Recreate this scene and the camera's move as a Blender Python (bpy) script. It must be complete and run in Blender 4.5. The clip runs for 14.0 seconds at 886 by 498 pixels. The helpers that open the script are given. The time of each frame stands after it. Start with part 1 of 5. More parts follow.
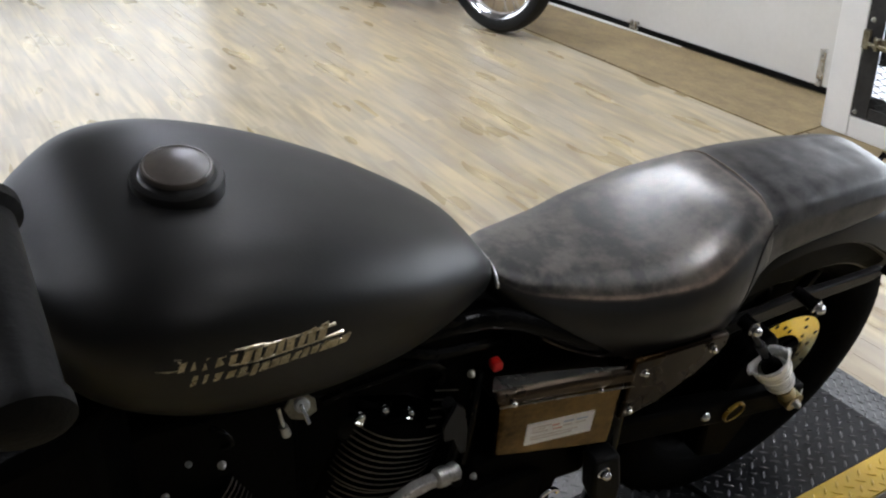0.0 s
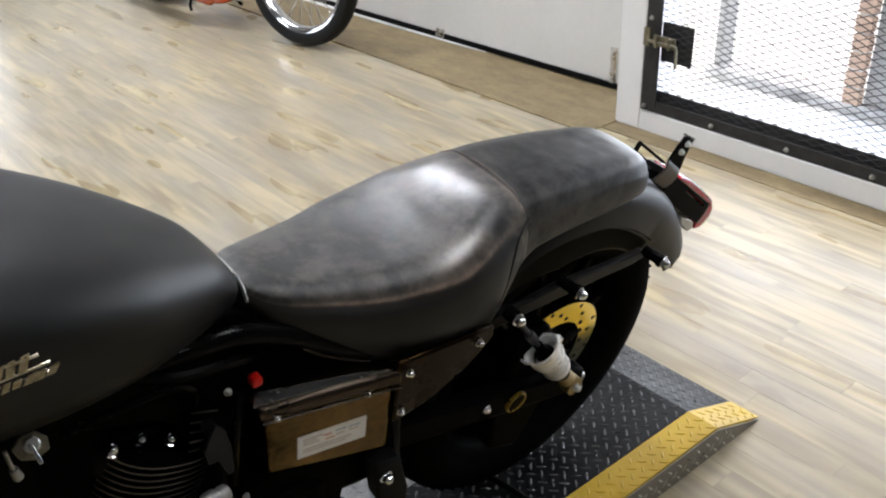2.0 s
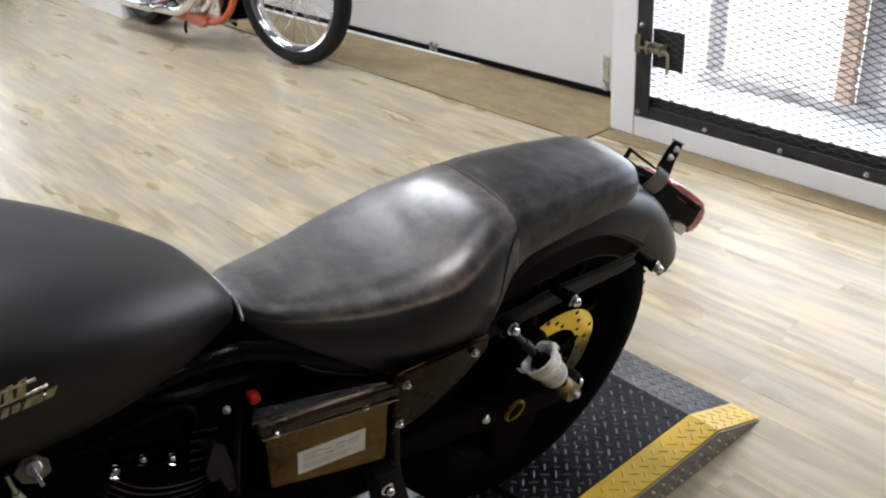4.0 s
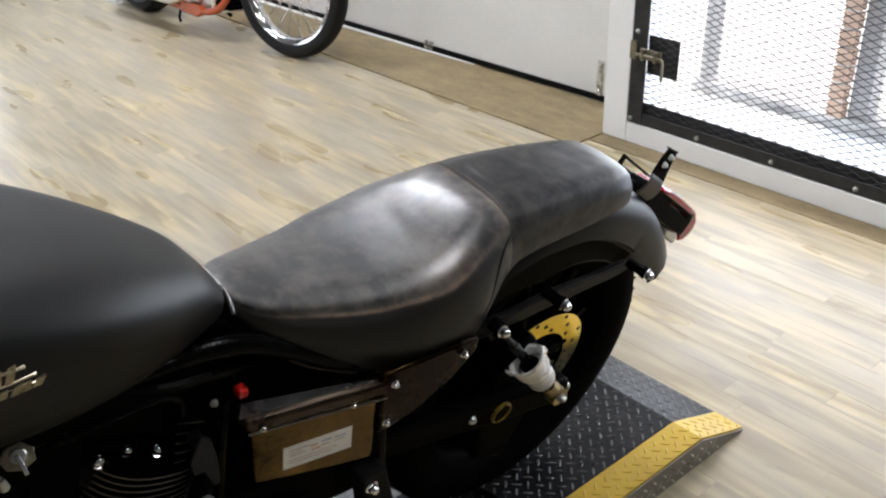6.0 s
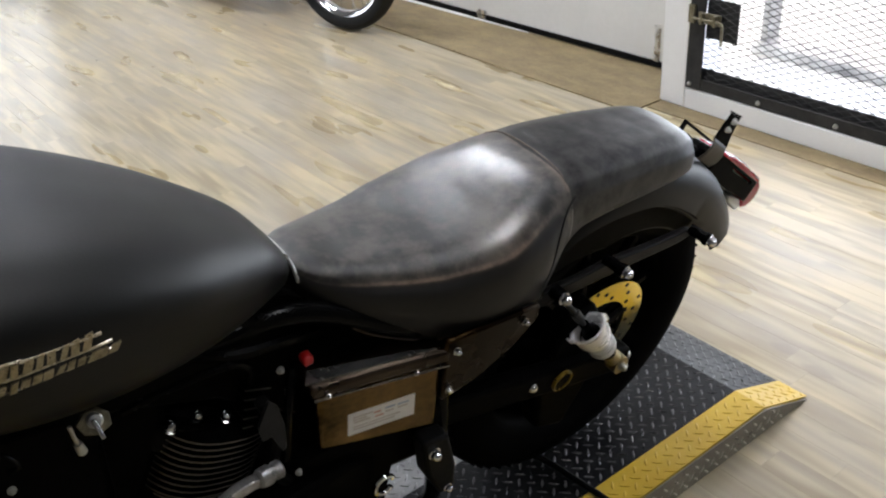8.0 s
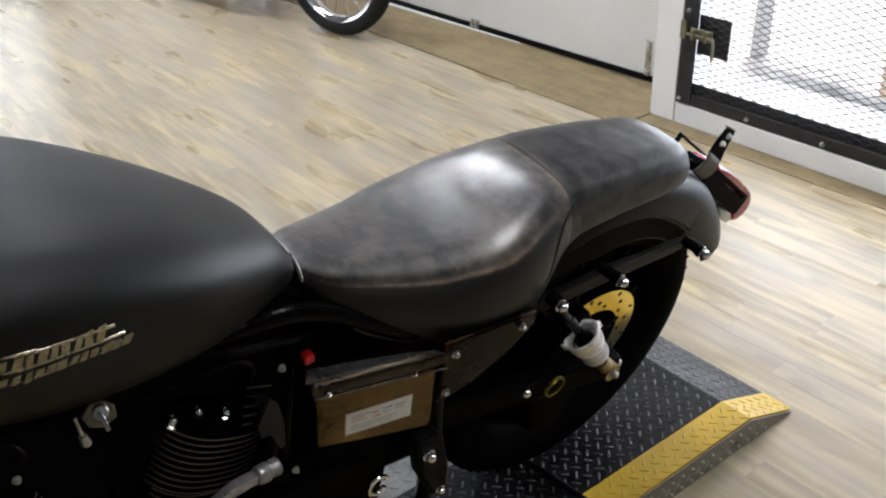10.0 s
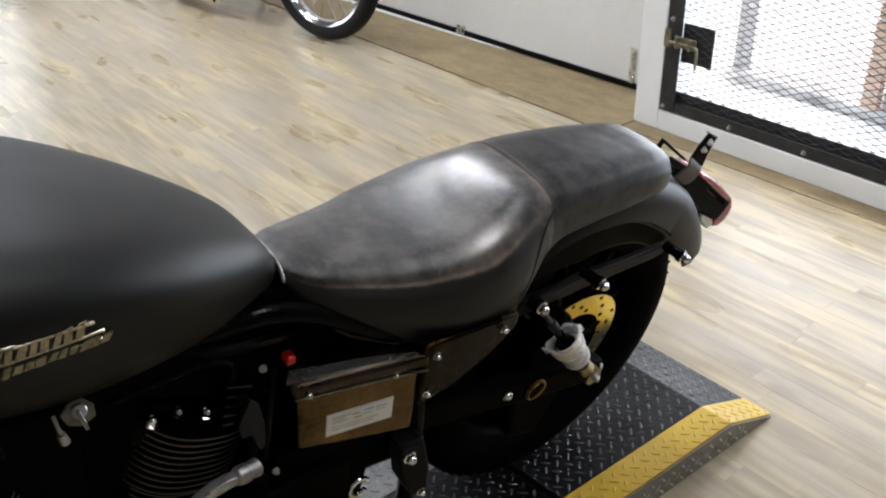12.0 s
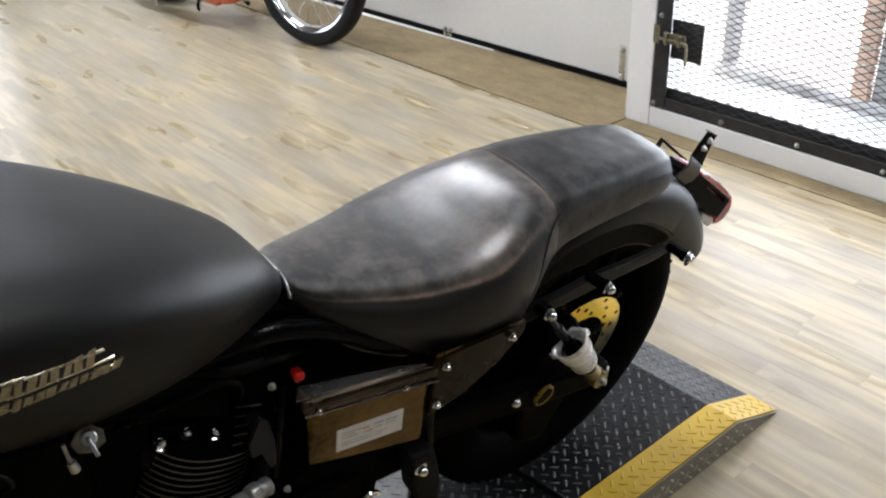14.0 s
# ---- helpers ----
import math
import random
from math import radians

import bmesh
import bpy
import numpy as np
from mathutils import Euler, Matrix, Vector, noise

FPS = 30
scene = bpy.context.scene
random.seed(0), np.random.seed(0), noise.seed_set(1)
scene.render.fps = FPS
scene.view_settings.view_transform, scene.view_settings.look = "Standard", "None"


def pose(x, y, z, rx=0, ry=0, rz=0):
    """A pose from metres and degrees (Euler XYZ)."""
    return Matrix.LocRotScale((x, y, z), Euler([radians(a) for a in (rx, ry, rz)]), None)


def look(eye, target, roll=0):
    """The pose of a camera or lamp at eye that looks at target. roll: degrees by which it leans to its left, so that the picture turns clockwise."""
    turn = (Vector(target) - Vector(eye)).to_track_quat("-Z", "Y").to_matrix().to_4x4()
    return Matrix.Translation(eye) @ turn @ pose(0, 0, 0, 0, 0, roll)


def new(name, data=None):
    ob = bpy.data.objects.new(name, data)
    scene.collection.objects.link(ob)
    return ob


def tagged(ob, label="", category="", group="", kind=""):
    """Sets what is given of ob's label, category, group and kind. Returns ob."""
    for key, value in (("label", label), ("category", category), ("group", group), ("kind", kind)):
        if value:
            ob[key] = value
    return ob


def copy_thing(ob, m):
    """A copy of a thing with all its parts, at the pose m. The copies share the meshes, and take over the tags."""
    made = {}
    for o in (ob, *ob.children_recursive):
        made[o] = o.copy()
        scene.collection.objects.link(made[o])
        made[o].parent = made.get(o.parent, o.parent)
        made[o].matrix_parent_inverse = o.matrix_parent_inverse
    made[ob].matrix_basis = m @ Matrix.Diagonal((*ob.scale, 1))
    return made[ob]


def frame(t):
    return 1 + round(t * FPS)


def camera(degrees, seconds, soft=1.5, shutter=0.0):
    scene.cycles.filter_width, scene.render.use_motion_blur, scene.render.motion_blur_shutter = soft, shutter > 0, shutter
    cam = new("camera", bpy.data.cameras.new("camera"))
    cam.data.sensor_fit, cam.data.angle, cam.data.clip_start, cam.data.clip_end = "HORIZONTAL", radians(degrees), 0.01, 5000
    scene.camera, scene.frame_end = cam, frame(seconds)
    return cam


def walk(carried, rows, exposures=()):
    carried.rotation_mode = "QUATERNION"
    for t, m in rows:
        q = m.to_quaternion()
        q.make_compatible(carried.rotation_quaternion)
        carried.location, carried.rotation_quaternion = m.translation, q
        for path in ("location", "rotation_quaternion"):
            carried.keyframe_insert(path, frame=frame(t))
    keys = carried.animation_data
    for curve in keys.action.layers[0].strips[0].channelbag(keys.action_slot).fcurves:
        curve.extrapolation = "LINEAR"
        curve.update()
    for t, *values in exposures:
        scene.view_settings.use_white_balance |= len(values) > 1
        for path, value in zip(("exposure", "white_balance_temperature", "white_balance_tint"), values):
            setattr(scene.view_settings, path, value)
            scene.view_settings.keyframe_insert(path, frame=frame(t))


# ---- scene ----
cam = camera(51.2, 14.0, 2.2)
METRES, EYE, TILT, LEAN, TURN = 8.0, 1.5, 0.0, 0.0, -25.6
PATH = [
    (0, (0.035, 0.048, 1.359), (0.87, 1.571, 0.367), -2.5),
    (0.5, (0.057, 0.03, 1.368), (1.029, 1.486, 0.4), -0.8),
    (1, (0.087, 0.018, 1.368), (1.136, 1.427, 0.411), -2.1),
    (1.5, (0.122, -0.001, 1.355), (1.224, 1.352, 0.379), -1.4),
    (2, (0.136, -0.02, 1.346), (1.242, 1.328, 0.368), -2.0),
    (2.5, (0.14, -0.026, 1.345), (1.231, 1.338, 0.372), -3.8),
    (3, (0.139, -0.04, 1.356), (1.251, 1.321, 0.402), -4.0),
    (3.2, (0.142, -0.039, 1.352), (1.256, 1.323, 0.401), -4.3),
    (5.3, (0.134, -0.044, 1.355), (1.238, 1.318, 0.393), -3.4),
    (5.5, (0.136, -0.038, 1.355), (1.25, 1.321, 0.399), -3.3),
    (6, (0.134, -0.032, 1.354), (1.265, 1.31, 0.395), -1.6),
    (6.5, (0.141, -0.033, 1.338), (1.258, 1.282, 0.327), -2.6),
    (7, (0.154, -0.042, 1.336), (1.281, 1.248, 0.302), -3.9),
    (7.5, (0.139, -0.032, 1.352), (1.225, 1.329, 0.367), -3.5),
    (8, (0.124, -0.027, 1.35), (1.146, 1.366, 0.343), -4.0),
    (8.2, (0.116, -0.025, 1.352), (1.144, 1.368, 0.35), -3.8),
    (10.3, (0.093, -0.026, 1.355), (1.152, 1.349, 0.362), -1.5),
    (10.5, (0.094, -0.029, 1.355), (1.153, 1.346, 0.362), -1.3),
    (11, (0.097, -0.029, 1.354), (1.161, 1.352, 0.373), -1.8),
    (11.5, (0.095, -0.031, 1.354), (1.194, 1.328, 0.383), -1.0),
    (12, (0.092, -0.033, 1.352), (1.18, 1.327, 0.37), -0.9),
    (12.5, (0.095, -0.029, 1.345), (1.166, 1.329, 0.34), -1.5),
    (13, (0.097, -0.023, 1.345), (1.144, 1.341, 0.323), -1.5),
    (13.5, (0.103, -0.025, 1.353), (1.149, 1.37, 0.373), -3.1),
    (14, (0.087, -0.007, 1.357), (1.192, 1.34, 0.375), -2.4),
]
walk(cam, [(t, look(eye, target, roll)) for t, eye, target, roll in PATH], [(0, 0.54), (1, 0.60), (3, 0.66), (7, 0.66), (8, 0.56), (10.3, 0.58), (11, 0.58), (12, 0.61), (14, 0.66)])


# ---- light, sky and exposure ----
world = bpy.data.worlds.new("daylight")
scene.world = world
world.use_nodes = True
wn = world.node_tree
sky = wn.nodes.new("ShaderNodeTexSky")
sky.sky_type = 'NISHITA'
sky.sun_disc = False
sky.air_density, sky.dust_density, sky.ozone_density = 0.7, 5.0, 0.4
sky.sun_elevation = radians(61)
sky.sun_rotation = radians(53)
wn.links.new(sky.outputs[0], wn.nodes["Background"].inputs[0])
wn.nodes["Background"].inputs[1].default_value = 0.15


def lamp(name, kind, m, energy, colour=(1, 1, 1), size=(1, 1)):
    data = bpy.data.lights.new(name, kind)
    data.energy, data.color = energy, colour
    if kind == 'AREA':
        data.shape, data.size, data.size_y = 'RECTANGLE', size[0], size[1]
    ob = new(name, data)
    ob.matrix_world = m
    return ob


sun = lamp("sun", 'SUN', look((4, 3, 9), (0, 0, 0)), 0.5, (1, 0.97, 0.93))
sun.data.angle = radians(12)

# daylight at the gate opening and at the shop window
lamp("gate_daylight", 'AREA', look((3.30, 1.1, 0.62), (0, 1.1, 0.0)), 13, (0.76, 0.91, 1.16), (1.9, 1.05))
lamp("window_daylight", 'AREA', look((-0.6, 7.9, 1.5), (-0.6, 0, 0.6)), 18, (0.88, 0.96, 1.08), (5.4, 1.8))


# ---- materials ----
def mat(name, colour=(0.5, 0.5, 0.5), rough=0.5, metal=0.0, colour2=None, scale=20.0, detail=4.0, bump=0.0, bump_scale=None,
        rough_var=0.0, stretch=(1, 1, 1), coat=0.0, island=0.0, spread=0.35, emit=0.0, spec=0.5):
    """A surface with a two-scale mottling of colour and gloss and a fine relief, in object space metres."""
    m = bpy.data.materials.new(name)
    m.use_nodes = True
    n, l = m.node_tree.nodes, m.node_tree.links
    b = n["Principled BSDF"]
    b.inputs["Roughness"].default_value = rough
    b.inputs["Metallic"].default_value = metal
    b.inputs["Coat Weight"].default_value = coat
    b.inputs["Specular IOR Level"].default_value = spec
    b.inputs["Base Color"].default_value = (*colour, 1)
    if emit:
        b.inputs["Emission Color"].default_value = (*colour, 1)
        b.inputs["Emission Strength"].default_value = emit
    if colour2 or bump or rough_var:
        tc = n.new("ShaderNodeTexCoord")
        mp = n.new("ShaderNodeMapping")
        mp.inputs["Scale"].default_value = stretch
        l.new(tc.outputs["Object"], mp.inputs["Vector"])
        big = n.new("ShaderNodeTexNoise")
        big.inputs["Scale"].default_value = scale
        big.inputs["Detail"].default_value = detail
        big.inputs["Roughness"].default_value = 0.6
        l.new(mp.outputs[0], big.inputs["Vector"])
        fine = n.new("ShaderNodeTexNoise")
        fine.inputs["Scale"].default_value = bump_scale or scale * 9
        fine.inputs["Detail"].default_value = 3
        l.new(mp.outputs[0], fine.inputs["Vector"])
        if colour2:
            ramp = n.new("ShaderNodeValToRGB")
            ramp.color_ramp.elements[0].position = 0.5 - spread / 2
            ramp.color_ramp.elements[1].position = 0.5 + spread / 2
            ramp.color_ramp.elements[0].color = (*colour, 1)
            ramp.color_ramp.elements[1].color = (*colour2, 1)
            mix = n.new("ShaderNodeMath")
            mix.operation = 'MULTIPLY_ADD'
            mix.inputs[1].default_value = 0.3
            sub = n.new("ShaderNodeMath")
            sub.operation = 'MULTIPLY_ADD'
            sub.inputs[1].default_value = 0.85
            sub.inputs[2].default_value = -0.075
            l.new(big.outputs["Fac"], sub.inputs[0])
            l.new(fine.outputs["Fac"], mix.inputs[0])
            l.new(sub.outputs[0], mix.inputs[2])
            l.new(mix.outputs[0], ramp.inputs[0])
            l.new(ramp.outputs[0], b.inputs["Base Color"])
        if rough_var:
            mr = n.new("ShaderNodeMapRange")
            mr.inputs["From Min"].default_value, mr.inputs["From Max"].default_value = 0.3, 0.7
            mr.inputs["To Min"].default_value, mr.inputs["To Max"].default_value = rough - rough_var, rough + rough_var
            l.new(big.outputs["Fac"], mr.inputs["Value"])
            l.new(mr.outputs[0], b.inputs["Roughness"])
        if bump:
            bp = n.new("ShaderNodeBump")
            bp.inputs["Strength"].default_value = bump
            bp.inputs["Distance"].default_value = 0.002
            l.new(fine.outputs["Fac"], bp.inputs["Height"])
            l.new(bp.outputs[0], b.inputs["Normal"])
    return m


def vinyl_mat(name, dark, worn, bare, rough, spec):
    """Black vinyl, rubbed grey in clouds and blotches, barest along the ridges, plus painted glints (marked on the
    mesh).
    """
    m = bpy.data.materials.new(name)
    m.use_nodes = True
    n, l = m.node_tree.nodes, m.node_tree.links
    b = n["Principled BSDF"]
    b.inputs["Specular IOR Level"].default_value = spec
    tc = n.new("ShaderNodeTexCoord")

    def cloud(scale, detail, warp=0.0):
        t = n.new("ShaderNodeTexNoise")
        t.inputs["Scale"].default_value, t.inputs["Detail"].default_value = scale, detail
        t.inputs["Roughness"].default_value, t.inputs["Distortion"].default_value = 0.66, warp
        l.new(tc.outputs["Object"], t.inputs["Vector"])
        return t.outputs["Fac"]

    def calc(op, a, c, d=None):
        q = n.new("ShaderNodeMath")
        q.operation = op
        for k, v in enumerate((a, c, d)):
            if v is None:
                continue
            if isinstance(v, (int, float)):
                q.inputs[k].default_value = v
            else:
                l.new(v, q.inputs[k])
        return q.outputs[0]

    def remap(v, a0, a1, b0, b1):
        q = n.new("ShaderNodeMapRange")
        for key, val in (("From Min", a0), ("From Max", a1), ("To Min", b0), ("To Max", b1)):
            q.inputs[key].default_value = val
        l.new(v, q.inputs["Value"])
        return q.outputs[0]

    def blend(fac, c1, c2):
        q = n.new("ShaderNodeMixRGB")
        l.new(fac, q.inputs["Fac"])
        for k, c in (("Color1", c1), ("Color2", c2)):
            if isinstance(c, tuple):
                q.inputs[k].default_value = (*c, 1)
            else:
                l.new(c, q.inputs[k])
        return q.outputs[0]

    big, mid, fine = cloud(9.3, 4), cloud(31, 4), cloud(420, 2)
    rub = calc('MULTIPLY_ADD', mid, 0.60, calc('MULTIPLY', big, 0.40))
    use = n.new("ShaderNodeAttribute")
    use.attribute_name = "rubbed"
    col = blend(calc('MULTIPLY', use.outputs["Fac"], remap(rub, 0.43, 0.58, 0.0, 1.0)), dark, worn)
    at = n.new("ShaderNodeAttribute")
    at.attribute_name = "wear_glint"
    wear_glint = calc('MULTIPLY', at.outputs["Fac"], remap(mid, 0.32, 0.68, 0.2, 1.0))
    l.new(blend(wear_glint, col, bare), b.inputs["Base Color"])
    # extra gloss and specular where highlights are painted on the hump
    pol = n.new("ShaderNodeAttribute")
    pol.attribute_name = "painted_sheen"
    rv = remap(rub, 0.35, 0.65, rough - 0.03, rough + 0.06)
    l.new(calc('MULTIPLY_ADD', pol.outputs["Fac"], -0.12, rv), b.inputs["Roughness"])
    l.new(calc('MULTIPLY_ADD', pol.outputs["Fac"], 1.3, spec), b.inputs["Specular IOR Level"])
    bp = n.new("ShaderNodeBump")
    bp.inputs["Strength"].default_value, bp.inputs["Distance"].default_value = 0.10, 0.002
    l.new(calc('MULTIPLY_ADD', mid, 0.3, fine), bp.inputs["Height"])
    l.new(bp.outputs[0], b.inputs["Normal"])
    return m


def plank_mat():
    """Printed vinyl planks: streaks along the plank, warm and grey strips, one tone a plank."""
    m = bpy.data.materials.new("vinyl_plank")
    m.use_nodes = True
    n, l = m.node_tree.nodes, m.node_tree.links
    b = n["Principled BSDF"]
    geo = n.new("ShaderNodeNewGeometry")
    info = n.new("ShaderNodeObjectInfo")
    wn1 = n.new("ShaderNodeTexWhiteNoise")
    wn1.noise_dimensions = '2D'
    cmb = n.new("ShaderNodeCombineXYZ")
    l.new(geo.outputs["Random Per Island"], cmb.inputs[0])
    l.new(info.outputs["Random"], cmb.inputs[1])
    l.new(cmb.outputs[0], wn1.inputs["Vector"])
    off = n.new("ShaderNodeVectorMath")
    off.operation = 'MULTIPLY_ADD'
    off.inputs[1].default_value = (0.03, 0.16, 0)
    l.new(wn1.outputs["Color"], off.inputs[0])
    l.new(geo.outputs["Position"], off.inputs[2])

    def streak(sx, sy, detail, rough):
        mp = n.new("ShaderNodeMapping")
        mp.inputs["Scale"].default_value = (sx, sy, 1)
        l.new(off.outputs[0], mp.inputs["Vector"])
        t = n.new("ShaderNodeTexNoise")
        t.inputs["Scale"].default_value = 1.0
        t.inputs["Detail"].default_value = detail
        t.inputs["Roughness"].default_value = rough
        t.inputs["Distortion"].default_value = 0.0
        l.new(mp.outputs[0], t.inputs["Vector"])
        return t

    strips, cloud, blot, knot = streak(19, 2.2, 1, 0.5), streak(8, 2.2, 1, 0.5), streak(38, 4.5, 1, 0.5), streak(26, 8, 0, 0.5)

    def calc(op, a, c, d=0.0):
        q = n.new("ShaderNodeMath")
        q.operation = op
        for k, v in enumerate((a, c, d)):
            if isinstance(v, (int, float)):
                q.inputs[k].default_value = v
            else:
                l.new(v, q.inputs[k])
        return q.outputs[0]

    def remap(v, a0, a1, b0, b1):
        q = n.new("ShaderNodeMapRange")
        for key, val in (("From Min", a0), ("From Max", a1), ("To Min", b0), ("To Max", b1)):
            q.inputs[key].default_value = val
        l.new(v, q.inputs["Value"])
        return q.outputs[0]

    def blend(fac, c1, c2):
        q = n.new("ShaderNodeMixRGB")
        l.new(fac, q.inputs["Fac"])
        for k, c in (("Color1", c1), ("Color2", c2)):
            if isinstance(c, tuple):
                q.inputs[k].default_value = (*c, 1)
            else:
                l.new(c, q.inputs[k])
        return q.outputs[0]

    ramp = n.new("ShaderNodeValToRGB")
    e = ramp.color_ramp.elements
    e[0].position, e[0].color = 0.36, (*PLANK_DARK, 1)
    e[1].position, e[1].color = 0.64, (*PLANK_LIGHT, 1)
    ramp.color_ramp.elements.new(0.5).color = (*PLANK_MID, 1)
    tone = calc('MULTIPLY_ADD', wn1.outputs["Value"], 0.17, -0.085)
    tone = calc('ADD', tone, calc('MULTIPLY_ADD', blot.outputs["Fac"], 0.45, calc('MULTIPLY', strips.outputs["Fac"], 0.55)))
    l.new(tone, ramp.inputs[0])
    col = blend(remap(cloud.outputs["Fac"], 0.30, 0.72, 0.0, 0.68), ramp.outputs[0], PLANK_GREY)
    col = blend(remap(knot.outputs["Fac"], 0.72, 0.84, 0.0, 0.35), col, PLANK_KNOT)
    l.new(col, b.inputs["Base Color"])
    l.new(remap(cloud.outputs["Fac"], 0.15, 0.85, 0.25, 0.33), b.inputs["Roughness"])
    return m


PLANK_DARK, PLANK_MID, PLANK_LIGHT, PLANK_GREY, PLANK_KNOT = (0.290, 0.228, 0.130), (0.405, 0.330, 0.188), (0.555, 0.456, 0.266), (0.368, 0.334, 0.276), (0.20, 0.175, 0.15)
M_PLANK = plank_mat()
M_GROUT = mat("floor_underlay", (0.22, 0.18, 0.11), 0.8, colour2=(0.26, 0.21, 0.13))
M_PLY = mat("worn_plywood", (0.165, 0.118, 0.056), 0.6, colour2=(0.32, 0.245, 0.130), scale=6, detail=5, stretch=(2.5, 1, 1), bump=0.4, bump_scale=60, rough_var=0.1)
M_WHITE = mat("white_paint", (0.82, 0.815, 0.80), 0.45, colour2=(0.87, 0.865, 0.85), scale=4, bump=0.15, bump_scale=90)
M_DOOR = mat("white_door_sheet", (0.70, 0.69, 0.645), 0.5, colour2=(0.77, 0.76, 0.72), scale=1.6, bump=0.1, bump_scale=40, rough_var=0.08)
# unseen ceiling and walls, toned dark to keep reflections on the bike dark
M_CEIL = mat("dark_unseen_ceiling", (0.20, 0.20, 0.195), 0.9, colour2=(0.24, 0.235, 0.23), scale=3)
M_WALL = mat("dark_unseen_wall", (0.14, 0.136, 0.130), 0.7, colour2=(0.17, 0.166, 0.16), scale=2, bump=0.2)
M_STEEL = mat("black_steel_angle", (0.014, 0.014, 0.0145), 0.5, colour2=(0.040, 0.039, 0.038), scale=18, bump=0.3, rough_var=0.12, spec=0.25)
M_MESH = mat("expanded_metal", (0.012, 0.012, 0.0115), 0.5, metal=0.2, colour2=(0.028, 0.027, 0.026), scale=30)
M_BRICK = mat("tan_brick", (0.52, 0.36, 0.27), 0.85, colour2=(0.60, 0.45, 0.36), scale=12, bump=0.5)
# white jambs standing in shade, their shadow tone painted as grey
M_JAMB = mat("shaded_white_paint", (0.30, 0.30, 0.31), 0.6, colour2=(0.42, 0.42, 0.42), scale=8, bump=0.2)
M_CONC = mat("pale_concrete", (0.62, 0.62, 0.60), 0.9, colour2=(0.75, 0.75, 0.73), scale=3, bump=0.4)
M_RUBBER = mat("black_rubber", (0.003, 0.003, 0.003), 0.6, colour2=(0.006, 0.0058, 0.0056), scale=25, bump=0.25, spec=0.08)
M_STRUT = mat("satin_black_strut", (0.004, 0.004, 0.004), 0.4, colour2=(0.010, 0.0095, 0.009), scale=30, bump=0.2, rough_var=0.06, spec=0.10)
M_TYRE = mat("tyre_rubber", (0.0018, 0.0018, 0.0018), 0.75, colour2=(0.004, 0.004, 0.004), scale=9, bump=0.3, rough_var=0.1, spec=0.012)
M_TYRE2 = mat("clean_tyre_rubber", (0.006, 0.006, 0.006), 0.55, colour2=(0.012, 0.0117, 0.0114), scale=12, bump=0.3, rough_var=0.1, spec=0.2)
M_DENIM = mat("matte_black_paint", (0.0026, 0.0025, 0.0024), 0.44, colour2=(0.0042, 0.0041, 0.0041), scale=6, bump=0.05, bump_scale=350, rough_var=0.03, spec=0.25)
M_VINYL = vinyl_mat("worn_black_vinyl", (0.008, 0.0075, 0.0072), (0.088, 0.078, 0.066), (0.36, 0.26, 0.20), 0.40, 0.50)
M_GLOSS = mat("gloss_black", (0.0016, 0.0016, 0.0016), 0.22, colour2=(0.003, 0.003, 0.003), scale=20, rough_var=0.06, spec=0.07)
M_WRINKLE = mat("wrinkle_black", (0.0014, 0.00135, 0.0013), 0.5, colour2=(0.0030, 0.0028, 0.0026), scale=40, bump=0.4, bump_scale=300, spec=0.015)
# black cover; the brown reflection of the floor is put into its tint
M_BOX = mat("brown_reflection_metal", (0.036, 0.022, 0.007), 0.19, colour2=(0.22, 0.140, 0.052), scale=13, detail=6, rough_var=0.07, metal=1.0)
M_COVER = mat("satin_dark_cover", (0.036, 0.028, 0.021), 0.27, colour2=(0.075, 0.058, 0.044), scale=9, detail=6, rough_var=0.08, metal=1.0)
M_SIDECOVER = mat("smoked_side_cover", (0.007, 0.0042, 0.0020), 0.26, colour2=(0.026, 0.0155, 0.0065), scale=12, detail=6, rough_var=0.08, metal=1.0)
M_BROWN = mat("dusty_brown_black", (0.018, 0.014, 0.010), 0.40, colour2=(0.045, 0.036, 0.028), scale=30, rough_var=0.1)
M_CHROME = mat("chrome", (0.75, 0.75, 0.76), 0.12, metal=1.0, rough_var=0.05, scale=30)
M_ALLOY = mat("polished_alloy", (0.62, 0.62, 0.61), 0.28, metal=1.0, colour2=(0.72, 0.72, 0.71), scale=25, rough_var=0.1)
# plain steel; the yellow reflection of the platform edge is put into the tint
M_DISC = mat("yellow_tinted_disc_steel", (0.60, 0.53, 0.27), 0.12, metal=1.0, rough_var=0.02, scale=40)
# yellow mirrored from the platform edge, painted into the ring colour
M_RING = mat("yellow_reflection_ring", (0.42, 0.29, 0.06), 0.3, metal=0.8, colour2=(0.26, 0.17, 0.03), scale=60, rough_var=0.08)
M_FINEDGE = mat("dull_fin_edge", (0.085, 0.081, 0.072), 0.34, metal=0.8)
M_BRASS = mat("tarnished_zinc", (0.40, 0.33, 0.17), 0.35, metal=1.0, colour2=(0.26, 0.20, 0.10), scale=40)
M_CAST = mat("bright_cast_alloy", (0.50, 0.48, 0.46), 0.33, metal=0.6, colour2=(0.20, 0.195, 0.19), scale=40, bump=0.1, rough_var=0.06)
M_CUP = mat("bright_spring_cup", (0.90, 0.89, 0.87), 0.28, metal=0.3, colour2=(0.86, 0.85, 0.83), rough_var=0.06, scale=40)
M_SWITCH = mat("worn_olive_metal", (0.30, 0.28, 0.20), 0.35, metal=0.8, colour2=(0.14, 0.12, 0.08), scale=70, rough_var=0.1)
